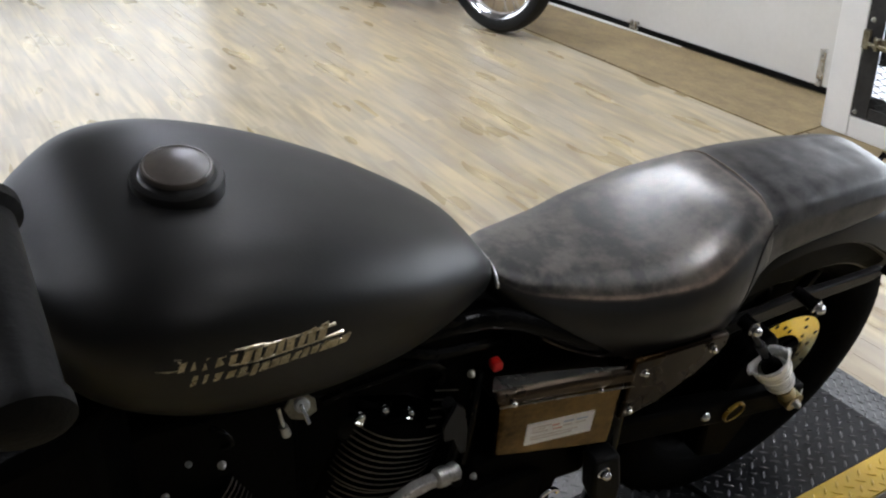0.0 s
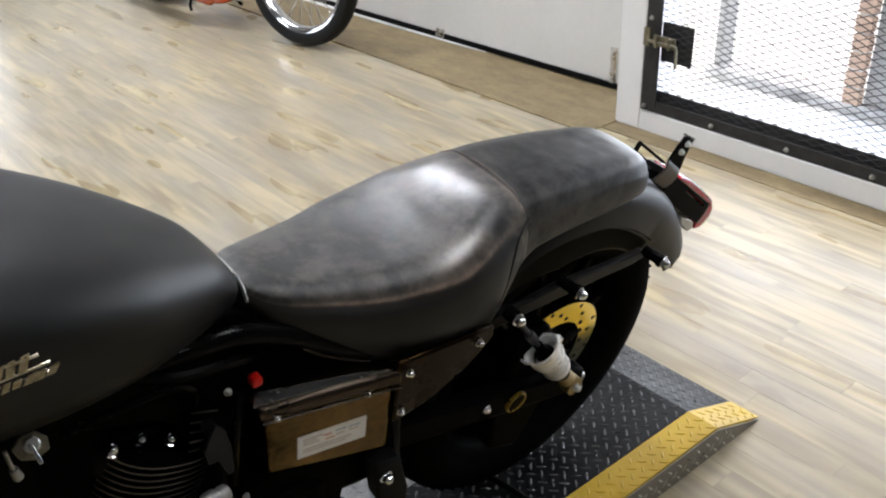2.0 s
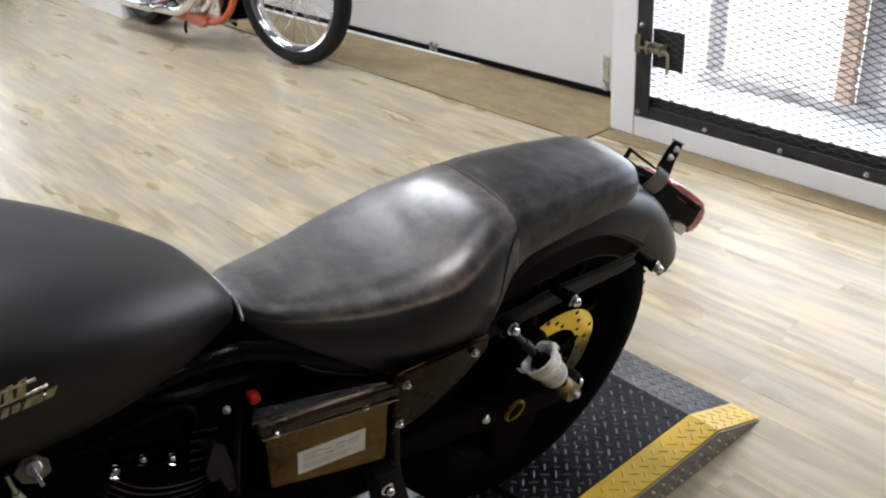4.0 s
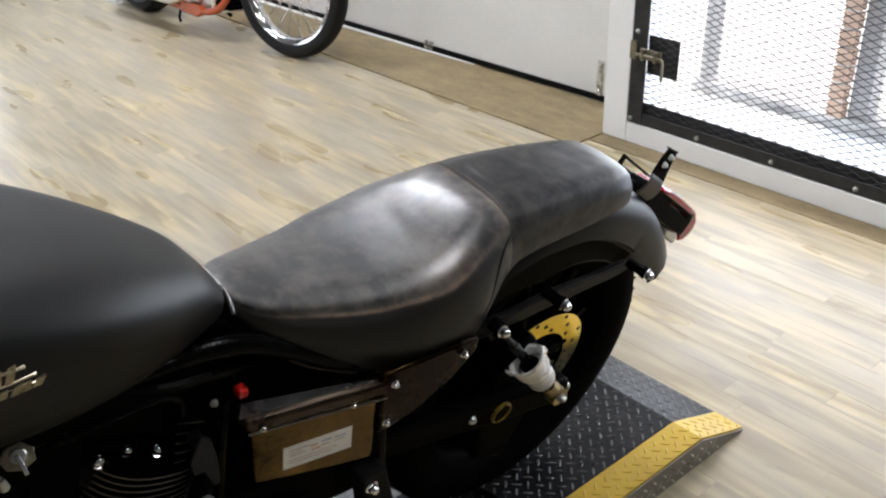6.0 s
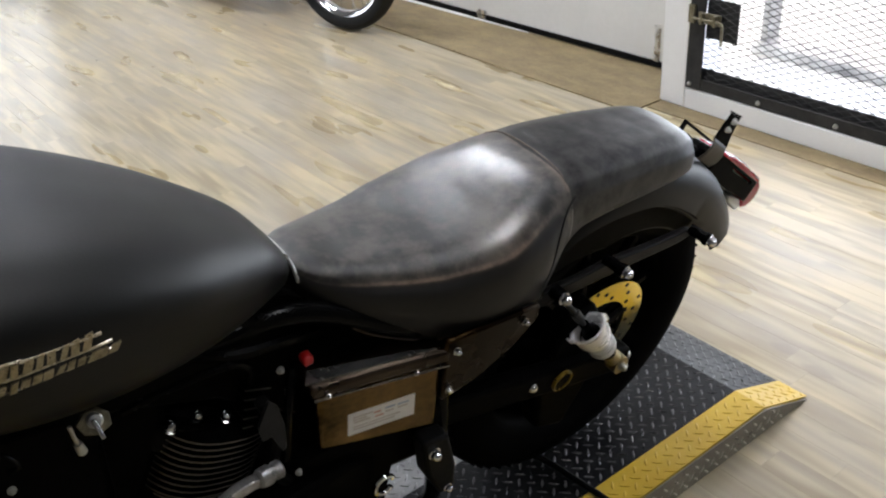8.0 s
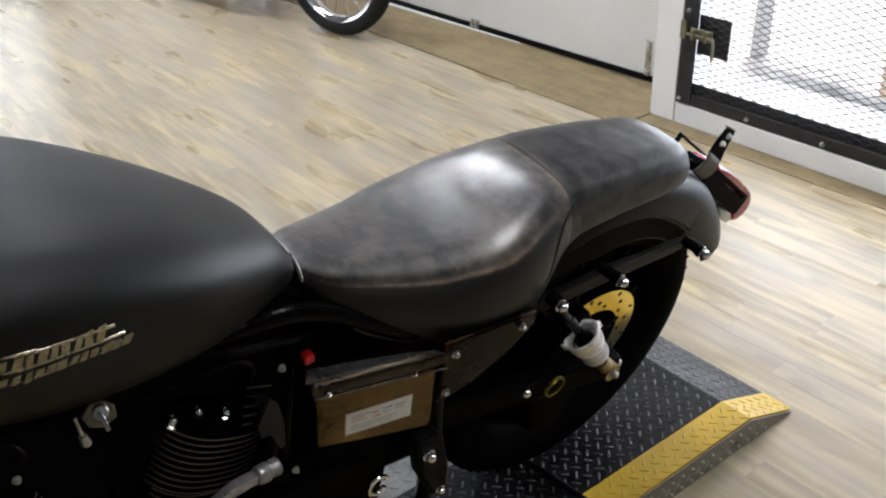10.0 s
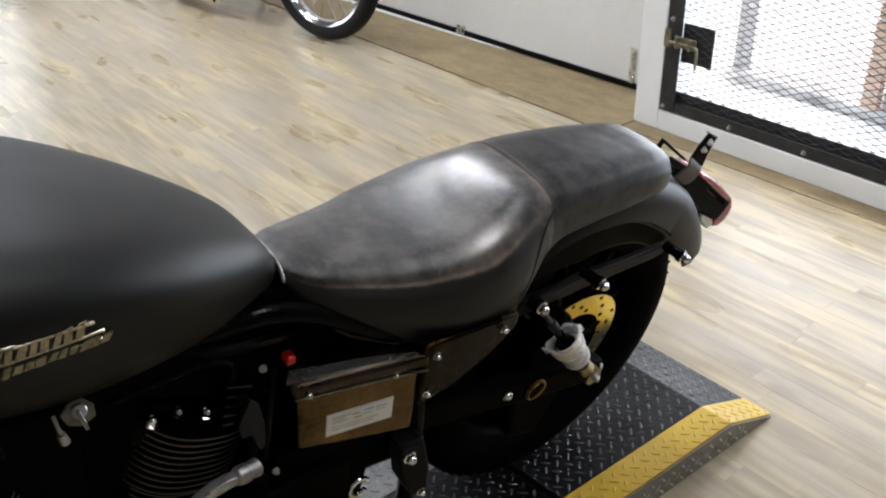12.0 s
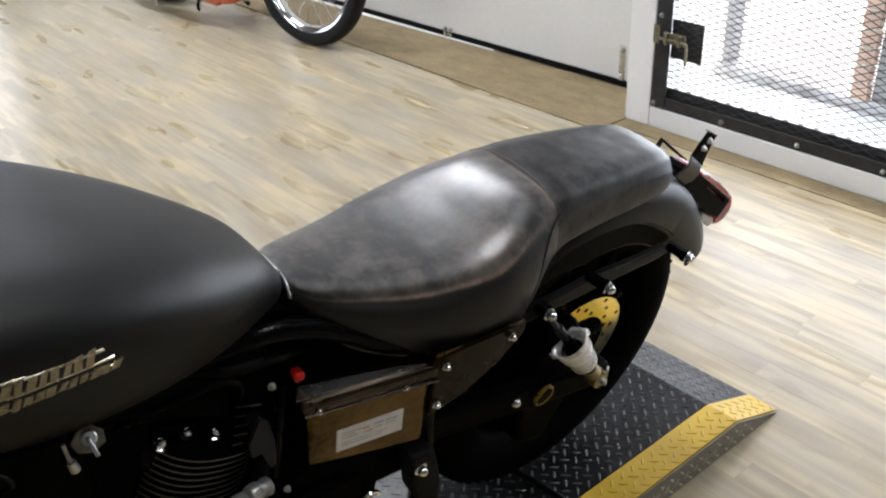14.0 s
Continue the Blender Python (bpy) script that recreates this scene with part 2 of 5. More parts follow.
M_ZINC = mat("dull_zinc", (0.50, 0.50, 0.48), 0.38, metal=0.85, colour2=(0.36, 0.36, 0.35), scale=60, rough_var=0.1)
# lit lid top and bright lower edge painted as pale grey metal
M_LEDGE = mat("lit_lid_grey", (0.26, 0.25, 0.24), 0.28, metal=0.8, colour2=(0.045, 0.043, 0.040), scale=13, rough_var=0.1)
# gloss black; the bluish window reflection is put into the colour
M_BLUED = mat("blue_reflection_black", (0.006, 0.0062, 0.0075), 0.36, colour2=(0.016, 0.0165, 0.020), scale=30, rough_var=0.1, spec=0.14)
M_RED = mat("red_plastic", (0.55, 0.010, 0.008), 0.3, colour2=(0.48, 0.006, 0.006), scale=30)
M_LENS = mat("red_lens", (0.30, 0.006, 0.016), 0.14, colour2=(0.38, 0.010, 0.026), scale=30, coat=0.2)
M_VINYL2 = vinyl_mat("black_vinyl_pad", (0.008, 0.008, 0.0082), (0.040, 0.0375, 0.0355), (0.06, 0.052, 0.045), 0.40, 0.24)
M_BINDING = mat("scuffed_binding", (0.10, 0.076, 0.058), 0.5, colour2=(0.18, 0.14, 0.11), scale=60, bump=0.2)
M_SILVER = mat("silver_lacquer", (0.66, 0.66, 0.65), 0.30, metal=0.25, colour2=(0.68, 0.68, 0.67), scale=30, rough_var=0.08)
M_EMBLEM = mat("worn_plated_emblem", (0.66, 0.62, 0.52), 0.30, metal=0.7, colour2=(0.30, 0.25, 0.15), scale=120, rough_var=0.1)
M_GILT = mat("tarnished_gilt", (0.48, 0.42, 0.29), 0.34, metal=0.7, colour2=(0.20, 0.165, 0.09), scale=120, rough_var=0.1)
M_CAP = mat("satin_black_cap", (0.006, 0.006, 0.0058), 0.4, colour2=(0.010, 0.0095, 0.009), scale=25, rough_var=0.08, spec=0.2)
M_CAPTOP = mat("rubbed_cap_top", (0.045, 0.038, 0.033), 0.36, colour2=(0.075, 0.063, 0.055), scale=18, rough_var=0.08)
M_LABEL = mat("white_label", (0.86, 0.85, 0.82), 0.5, colour2=(0.90, 0.89, 0.87), scale=40)
M_INK = mat("faded_ink", (0.58, 0.53, 0.49), 0.6, colour2=(0.68, 0.63, 0.60), scale=80)
M_INKRED = mat("faded_red_ink", (0.60, 0.30, 0.24), 0.6, colour2=(0.7, 0.45, 0.38), scale=80)
M_INKBLUE = mat("faded_blue_ink", (0.36, 0.42, 0.55), 0.6, colour2=(0.5, 0.55, 0.64), scale=80)
M_PLATE = mat("black_tread_plate", (0.008, 0.008, 0.009), 0.42, colour2=(0.018, 0.018, 0.0185), scale=7, bump=0.15, rough_var=0.10, spec=0.12)
M_TREAD = mat("worn_tread_lug", (0.020, 0.020, 0.0205), 0.30, colour2=(0.065, 0.065, 0.066), scale=30, rough_var=0.08, metal=0.1)
M_YELLOW = mat("safety_yellow_paint", (0.52, 0.335, 0.022), 0.42, colour2=(0.60, 0.40, 0.034), scale=9, bump=0.1, rough_var=0.1, spec=0.35)
M_SIDE = mat("bare_tread_steel", (0.15, 0.138, 0.115), 0.38, metal=0.5, colour2=(0.26, 0.240, 0.200), scale=12, rough_var=0.12)
M_SIDELUG = mat("rubbed_bare_lug", (0.42, 0.40, 0.35), 0.32, metal=0.5, colour2=(0.55, 0.525, 0.46), scale=30, rough_var=0.1)
M_LANE = mat("pale_lane_steel", (0.10, 0.10, 0.098), 0.36, metal=0.4, colour2=(0.20, 0.198, 0.19), scale=18, rough_var=0.12)
M_ORANGE = mat("orange_paint", (0.44, 0.062, 0.010), 0.22, colour2=(0.52, 0.085, 0.016), scale=8, coat=0.4)
M_GLOW = mat("lamp_diffuser", (1.0, 0.97, 0.92), 0.5, emit=9.0)
M_SKYCARD = mat("glowing_distance_card", (0.94, 0.97, 1.0), 0.9, emit=6.0)
M_SKYDIM = mat("dim_glowing_distance_card", (0.94, 0.97, 1.0), 0.9, emit=0.7)


# ---- mesh helpers ----
def part(name, bm, material, parent=None, label="", smooth=True, bevel=0.0, segs=2, angle=40):
    """Links a bmesh as one mesh object under a thing or a part."""
    bmesh.ops.recalc_face_normals(bm, faces=bm.faces)
    me = bpy.data.meshes.new(name)
    bm.to_mesh(me)
    bm.free()
    mats = material if isinstance(material, (list, tuple)) else [material]
    for m in mats:
        me.materials.append(m)
    if smooth:
        me.shade_smooth()
        me.set_sharp_from_angle(angle=radians(angle))
    ob = new(name, me)
    if bevel:
        mod = ob.modifiers.new("bevel", 'BEVEL')
        mod.width, mod.segments, mod.limit_method = bevel, segs, 'ANGLE'
    if parent:
        ob.parent = parent
    if label:
        ob["label"] = label
    return ob


def thing(name, m, label, category, group="", kind=""):
    ob = new(name)
    ob.empty_display_size = 0.1
    ob.matrix_world = m
    return tagged(ob, label, category, group, kind)


def box(bm, x0, x1, y0, y1, z0, z1, m=None):
    v = [bm.verts.new((x, y, z)) for x in (x0, x1) for y in (y0, y1) for z in (z0, z1)]
    for a, b, c, d in ((0, 1, 3, 2), (4, 6, 7, 5), (0, 4, 5, 1), (2, 3, 7, 6), (0, 2, 6, 4), (1, 5, 7, 3)):
        bm.faces.new((v[a], v[b], v[c], v[d]))
    if m:
        for q in v:
            q.co = m @ q.co
    return bm


def catmull(pts, n):
    """n points along a smooth curve through pts (numpy array, any dimension)."""
    p = np.array(pts, float)
    k = len(p)
    out = []
    for i in range(n):
        u = i / (n - 1) * (k - 1)
        j = min(int(u), k - 2)
        f = u - j
        a, b, c, d = p[max(j - 1, 0)], p[j], p[j + 1], p[min(j + 2, k - 1)]
        out.append(0.5 * ((2 * b) + (c - a) * f + (2 * a - 5 * b + 4 * c - d) * f * f + (3 * b - a - 3 * c + d) * f ** 3))
    return np.array(out)


def loft(bm, rings, caps=True, closed=True):
    """Skins rings (lists of points, all of one length)."""
    rows = [[bm.verts.new(tuple(p)) for p in r] for r in rings]
    n = len(rows[0])
    for a, b in zip(rows, rows[1:]):
        for i in range(n if closed else n - 1):
            j = (i + 1) % n
            bm.faces.new((a[i], a[j], b[j], b[i]))
    if caps:
        bm.faces.new(rows[0][::-1])
        bm.faces.new(rows[-1])
    return bm


def frame_of(d):
    d = Vector(d).normalized()
    q = d.to_track_quat('Z', 'Y').to_matrix()
    return q.col[0].copy(), q.col[1].copy(), d


def tube(bm, pts, r, n=10, smooth_n=0, caps=True):
    """A round bar along pts; r: one radius or one a point."""
    pts = [Vector(p) for p in (catmull(pts, smooth_n) if smooth_n else pts)]
    rr = [float(q) for q in np.interp(np.linspace(0, 1, len(pts)), np.linspace(0, 1, len(r)), r)] if isinstance(r, (list, tuple)) else [float(r)] * len(pts)
    side = None
    rings = []
    for i, p in enumerate(pts):
        d = (pts[min(i + 1, len(pts) - 1)] - pts[max(i - 1, 0)]).normalized()
        if side is None:
            side = frame_of(d)[0]
        side = (side - d * side.dot(d)).normalized()
        up = d.cross(side)
        rings.append([p + rr[i] * (math.cos(2 * math.pi * k / n) * side + math.sin(2 * math.pi * k / n) * up) for k in range(n)])
    return loft(bm, rings, caps)


def lathe(bm, profile, a, d, n=24, closed=False):
    """Turns (radius, along) pairs round the axis from a in the direction d."""
    u, v, w = frame_of(d)
    a = Vector(a)
    rings = []
    for r, h in profile:
        r, h = float(r), float(h)
        rings.append([a + w * h + max(r, 1e-4) * (math.cos(2 * math.pi * k / n) * u + math.sin(2 * math.pi * k / n) * v) for k in range(n)])
    if closed:
        rings.append(rings[0])
        rows = [[bm.verts.new(p) for p in r] for r in rings[:-1]]
        rows.append(rows[0])
        for s, t in zip(rows, rows[1:]):
            for i in range(n):
                bm.faces.new((s[i], s[(i + 1) % n], t[(i + 1) % n], t[i]))
        return bm
    return loft(bm, rings, True)


def prism(bm, poly, axis, lo, hi):
    """A flat outline of (a, b) pairs pushed along an axis: 'y' takes (x, z), 'x' takes (y, z), 'z' takes (x, y)."""
    def at(p, h):
        return {'y': (p[0], h, p[1]), 'x': (h, p[0], p[1]), 'z': (p[0], p[1], h)}[axis]
    return loft(bm, [[at(p, lo) for p in poly], [at(p, hi) for p in poly]])


def acorn(name, at, d, r, parent, material=None, label=""):
    """A domed cap bolt with a washer and a hexagon foot."""
    bm = bmesh.new()
    lathe(bm, [(r * 1.25, 0), (r * 1.25, r * 0.25), (r, r * 0.3)], at, d, 16)
    lathe(bm, [(r, r * 0.3), (r, r * 0.9)], at, d, 6)
    lathe(bm, [(r * 0.86, r * 0.88), (r * 0.8, r * 1.2), (r * 0.55, r * 1.55), (r * 0.2, r * 1.7)], at, d, 12)
    return part(name, bm, material or M_CHROME, parent, label)


# ---- the room ----
WALL_X, GATE_Y0, GATE_Y1 = 2.806, 0.15, 2.037   # inner face of the gate wall, the gate opening
DOOR_X, ROOM_X0, ROOM_Y0, ROOM_Y1, ROOM_Z = 3.072, -5.0, -4.0, 8.0, 3.1


def structure(name, bm, material, label="", **kw):
    return tagged(part(name, bm, material, None, **kw), label, name.split("_")[0], "", "structure")


floor = structure("floor", box(bmesh.new(), ROOM_X0, 3.42, ROOM_Y0, ROOM_Y1, -0.10, -0.004), M_GROUT, "wood-look vinyl plank floor in warm tan and grey", smooth=False)

# gate wall: post, sill, pier and lintel round the openings
bm = bmesh.new()
box(bm, WALL_X, 3.02, GATE_Y1, 2.152, 0.0, ROOM_Z)
wall_post = structure("wall_post", bm, M_WHITE, "white painted timber post beside the gate", bevel=0.004)
bm = bmesh.new()
box(bm, WALL_X, 3.02, GATE_Y0, GATE_Y1 - 0.001, 0.0, 0.080)
structure("wall_sill", bm, M_WHITE, "white painted timber sill below the gate", bevel=0.004)
bm = bmesh.new()
box(bm, WALL_X, 3.02, ROOM_Y0, GATE_Y0 - 0.001, 0.0, ROOM_Z)
structure("wall_east", bm, M_WALL, "plain painted wall", smooth=False)
bm = bmesh.new()
box(bm, WALL_X, 3.02, GATE_Y0, GATE_Y1 - 0.001, 2.12, ROOM_Z)
structure("wall_lintel", bm, M_WALL, "plain painted wall above the gate", smooth=False)
bm = bmesh.new()
box(bm, WALL_X, DOOR_X + 0.06, 2.153, 5.62, 2.45, ROOM_Z)
structure("wall_over_door", bm, M_WHITE, "white painted wall above the wide door", smooth=False)
bm = bmesh.new()
box(bm, WALL_X, DOOR_X + 0.06, 5.621, ROOM_Y1, 0, ROOM_Z)
structure("wall_far_east", bm, M_WHITE, "white painted wall", smooth=False)
structure("wall_west", box(bmesh.new(), ROOM_X0 - 0.15, ROOM_X0, ROOM_Y0, ROOM_Y1, 0, ROOM_Z), M_WALL, "plain painted wall", smooth=False)
structure("wall_south", box(bmesh.new(), ROOM_X0, WALL_X, ROOM_Y0 - 0.15, ROOM_Y0, 0, ROOM_Z), M_WALL, "plain painted wall", smooth=False)
bm = bmesh.new()
box(bm, ROOM_X0, -3.4, ROOM_Y1, ROOM_Y1 + 0.15, 0, ROOM_Z)
box(bm, 2.2, 3.2, ROOM_Y1, ROOM_Y1 + 0.15, 0, ROOM_Z)
box(bm, -3.4, 2.2, ROOM_Y1, ROOM_Y1 + 0.15, 0, 0.5)
box(bm, -3.4, 2.2, ROOM_Y1, ROOM_Y1 + 0.15, 2.5, ROOM_Z)
structure("wall_north", bm, M_WALL, "plain painted wall with a wide shop window", smooth=False)
structure("ceiling", box(bmesh.new(), ROOM_X0, 3.16, ROOM_Y0, ROOM_Y1, ROOM_Z, ROOM_Z + 0.12), M_CEIL, "plain unseen ceiling, toned dark", smooth=False)

# low white partition end in the distance
bm = bmesh.new()
box(bm, 2.31, 2.824, 5.56, 7.9, 0, 1.1)
structure("wall_partition", bm, M_WHITE, "white low partition with square edges", bevel=0.006)

# plywood threshold in front of the wide door
bm = bmesh.new()
box(bm, 2.630, WALL_X - 0.001, 2.142, 5.62, -0.003, 0.006)
box(bm, WALL_X - 0.001, DOOR_X - 0.002, 2.153, 5.62, -0.003, 0.006)
threshold = structure("threshold_board", bm, M_PLY, "scuffed brown plywood threshold board along the door", smooth=False)
bm = bmesh.new()
box(bm, 2.715, WALL_X - 0.002, 0.15, 2.138, -0.003, 0.003)
structure("floor_edge_strip", bm, M_PLY, "worn brown wood strip along the gate wall", smooth=False)



def door_x(y):
    """The wide door stands slightly askew to the wall."""
    return DOOR_X - 0.026 * (y - 2.153)


# pale strip painting the light gap below the door seal
bm = bmesh.new()
loft(bm, [[(door_x(y) - w0, y, 0.0062), (door_x(y) - 0.012, y, 0.0062), (door_x(y) - 0.012, y, 0.010), (door_x(y) - w0, y, 0.009)] for y, w0 in ((3.14, 0.016), (3.6, 0.030), (4.4, 0.040), (5.60, 0.046))])
structure("trim_strip", bm, M_WHITE, "thin white strip painting the light gap below the door seal", smooth=False)

# the wide white door
door = tagged(thing("door_1", pose(DOOR_X, 2.153, 0, 0, 0, 1.5), "wide flat white door with a black rubber bottom seal, closed", "door"), kind="structure")
part("door_leaf", box(bmesh.new(), 0.0, 0.045, 0.03, 2.55, 0.030, 2.44), M_DOOR, door, bevel=0.003)
bm = bmesh.new()
box(bm, 0.0, 0.045, 2.556, 2.80, 0.030, 2.44)
box(bm, 0.0, 0.045, 2.94, 3.41, 0.030, 2.44)
box(bm, 0.0, 0.045, 2.80, 2.94, 0.030, 0.34)
box(bm, 0.0, 0.045, 2.80, 2.94, 1.50, 2.44)
part("door_leaf", bm, M_DOOR, door, "white door leaf with a narrow slot window")
bm = bmesh.new()
box(bm, -0.012, 0.03, 0.03, 3.41, 0.012, 0.034)
tube(bm, [(0.01, 0.03, 0.016), (0.01, 3.41, 0.016)], 0.008, 8)
part("bottom_seal", bm, M_RUBBER, door, "black rubber bottom seal")
bm = bmesh.new()
box(bm, -0.012, 0.0, 1.285, 1.345, 0.016, 0.034)
box(bm, -0.020, -0.006, 1.290, 1.300, 0.016, 0.058)
box(bm, -0.020, -0.006, 1.330, 1.340, 0.016, 0.058)
box(bm, -0.009, -0.004, 1.285, 1.345, 0.034, 0.054)
part("foot_latch", bm, M_ALLOY, door, "small zinc foot latch", bevel=0.001)
bm = bmesh.new()
box(bm, -0.006, -0.001, 0.219, 0.250, 0.02, 0.185)
box(bm, -0.011, -0.006, 0.226, 0.244, 0.02, 0.06)
part("edge_plate", bm, M_ALLOY, door, "grey metal edge plate", bevel=0.001)
for z in (0.05, 0.155):
    acorn("screw", (-0.006, 0.235, z), (-1, 0, 0), 0.005, door)

# ---- the gate ----
gate = tagged(thing("door_2", pose(WALL_X, 0, 0), "black steel gate of expanded metal mesh with a sliding bolt", "gate"), kind="structure")
FX = 0.012
bm = bmesh.new()
box(bm, 0.0, 0.006, GATE_Y0 + 0.004, GATE_Y1 - 0.012, 0.083, 0.126)
box(bm, 0.006, 0.045, GATE_Y0 + 0.004, GATE_Y1 - 0.012, 0.083, 0.089)
box(bm, 0.024, 0.030, GATE_Y0 + 0.004, GATE_Y1 - 0.012, 0.089, 0.160)
part("frame_rail", bm, M_STEEL, gate, bevel=0.0015)
bm = bmesh.new()
box(bm, 0.0, 0.006, GATE_Y0 + 0.004, GATE_Y1 - 0.012, 2.05, 2.105)
part("frame_rail", bm, M_STEEL, gate, bevel=0.0015)
for y0, y1 in ((1.968, 2.034), (GATE_Y0 + 0.004, GATE_Y0 + 0.058)):
    bm = bmesh.new()
    box(bm, -0.003, 0.0035, y0, y1, 0.0835, 2.104)
    box(bm, 0.0035, 0.045, y1 - 0.006, y1, 0.0895, 2.10)
    part("frame_stile", bm, M_STEEL, gate, bevel=0.0015)
for i in range(7):
    acorn("bolt", (-0.001 - (0.003 if i == 0 else 0), 2.017 - 0.296 * i, 0.1005), (-1, 0, 0), 0.0072, gate, M_ZINC)
for i in range(1, 7):
    acorn("bolt", (-0.003, 2.012, 0.1005 + 0.33 * i), (-1, 0, 0), 0.0072, gate, M_ZINC)
# expanded metal: zigzag strands with flat, slanted ribbons
LW, SW = 0.056, 0.0235
bm = bmesh.new()
ny, nz = int((GATE_Y1 - GATE_Y0 - 0.04) / (LW / 2)), int(1.98 / SW)


def strand(a, b, w=0.0027, t=0.0014):
    a, b = Vector(a), Vector(b)
    d = (b - a).normalized()
    side = d.cross(Vector((1, 0, 0))).normalized()
    tilt = (side * 0.8 + Vector((0.6, 0, 0))).normalized() * w / 2
    th = d.cross(tilt).normalized() * t / 2
    r = [[p + s * tilt + q * th for s, q in ((-1, -1), (1, -1), (1, 1), (-1, 1))] for p in (a, b)]
    loft(bm, r, False)


for k in range(nz):
    z = 0.100 + SW * k
    zz = SW * 0.5
    for i in range(ny):
        y = GATE_Y1 - 0.020 - i * LW / 2
        up = (i % 2 == 0)
        strand((FX, y, z + (zz if up else 0)), (FX, y - LW / 2, z + (0 if up else zz)))
        strand((FX, y, z + (zz if up else 2 * zz)), (FX, y - LW / 2, z + (2 * zz if up else zz)))
mesh_panel = part("mesh_panel", bm, M_MESH, gate, "dark expanded metal mesh", smooth=False)
# bolt guard and slide bolt
bm = bmesh.new()
box(bm, 0.016, 0.020, 1.842, 1.975, 0.278, 0.420)
part("bolt_guard", bm, M_STEEL, gate, "black backing plate behind the slide bolt", bevel=0.001)
bm = bmesh.new()
box(bm, -0.010, -0.003, 1.899, 1.994, 0.335, 0.375)
box(bm, -0.026, -0.010, 1.966, 1.977, 0.334, 0.374)
box(bm, -0.026, -0.010, 1.911, 1.922, 0.334, 0.374)
part("bolt_housing", bm, M_SWITCH, gate, "worn zinc bolt housing", bevel=0.002)
bm = bmesh.new()
tube(bm, [(-0.019, 2.009, 0.352), (-0.019, 1.899, 0.352), (-0.020, 1.886, 0.349), (-0.022, 1.882, 0.338), (-0.022, 1.881, 0.275)], 0.0055, 10)
box(bm, -0.014, -0.003, 2.009, 2.034, 0.330, 0.395)
part("slide_bolt", bm, M_SWITCH, gate, "bent zinc slide bolt")

# ---- porch behind the gate ----
bm = bmesh.new()
box(bm, 3.021, 3.44, -1.0, 2.152, -0.02, 0.03)
box(bm, 3.20, 3.44, 2.153, 6.0, -0.02, 0.03)
box(bm, 3.44, 9.0, -8, 12, -0.06, -0.01)
structure("pavement", bm, M_CONC, "pale concrete pavement in bright daylight", smooth=False)
porch = tagged(thing("window_frame", pose(3.44, 0, 0.03), "white outer door frame with a grey sill", "frame"), kind="structure")
part("sill", box(bmesh.new(), -0.03, 0.10, -0.6, 2.18, 0.0, 0.045), mat("weathered_sill", (0.70, 0.70, 0.71), 0.6, colour2=(0.28, 0.28, 0.29), scale=9, detail=7), porch, "weathered grey sill", bevel=0.004)
for y0, y1 in ((2.128, 2.16), (1.42, 1.495), (0.3, 0.4)):
    part("jamb", box(bmesh.new(), 0.0, 0.09, y0, y1, 0.046, 2.2), M_JAMB, porch, "white jamb with its shade painted grey", bevel=0.004)
pier = tagged(thing("brick_pier", pose(3.40, 1.498, 0.03), "narrow tan brick pier outside the gate", "pier"), kind="structure")
BR = bmesh.new()
box(BR, 0.0, 0.04, 0.0, 0.062, 0.0, 0.058)
first = part("brick", BR, M_BRICK, pier, smooth=False)
first.location = (0, 0, 0.046)
for i in range(1, 30):
    b = new("brick", first.data)
    b.parent = pier
    b.location = (0.002 * ((i * 7) % 3 - 1), 0.002 * ((i * 5) % 3 - 1), 0.046 + 0.068 * i)
part("mortar", box(bmesh.new(), 0.008, 0.036, 0.008, 0.055, 0.045, 2.08), M_CONC, pier, smooth=False)
# glowing walls stand in for the overexposed outdoors beyond gate and window
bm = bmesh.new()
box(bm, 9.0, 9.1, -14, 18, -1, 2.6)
backdrop = tagged(part("backdrop", bm, M_SKYCARD, smooth=False), "glowing white backdrop in place of the bright distance outside", "backdrop", "", "structure")
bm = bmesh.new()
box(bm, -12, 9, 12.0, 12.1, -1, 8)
tagged(part("backdrop", bm, M_SKYDIM, smooth=False), "glowing white backdrop in place of the bright distance outside", "backdrop", "", "structure")

# ---- ceiling lights ----
proto = None
# fixtures out of view: row near x 1.8 from seat highlights, others added fill
for ix, iy, watts in ((1.85, 2.25, 13), (1.72, 0.0, 7), (1.0, -1.9, 5), (1.85, 4.7, 34), (-1.6, 4.7, 46), (-1.6, 2.25, 17)):
    m = pose(ix, iy, ROOM_Z - 0.002)
    if proto is None:
        proto = thing("ceiling_light", m, "long white fluorescent ceiling light, unseen, with a glowing diffuser", "light", "ceiling lights")
        part("housing", box(bmesh.new(), -0.15, 0.15, -0.62, 0.62, -0.05, 0.0), M_WHITE, proto, bevel=0.004)
        part("diffuser", box(bmesh.new(), -0.13, 0.13, -0.60, 0.60, -0.068, -0.051), M_GLOW, proto, "glowing white diffuser", bevel=0.004)
    else:
        copy_thing(proto, m)
    lamp("unseen_ceiling_lamp", 'AREA', look((ix, iy, ROOM_Z - 0.09), (ix, iy, 0)), watts, (0.91, 0.98, 1.16), (0.26, 1.2))

# ---- the tread-plate platform ----
PX0, PXC, PX1, PY0, PYI, PY1, PZ = -1.30, 1.505, 1.670, 0.773, 0.847, 1.40, 0.066
platform = thing("lift_platform", pose(0, 0, 0), "low black diamond-plate platform with a yellow edge and sloped end", "platform")
bm = bmesh.new()
prism(bm, [(PX0, 0.001), (PX1, 0.001), (PX1, 0.004), (PXC, PZ), (PX0, PZ)], 'y', PYI, PY1)
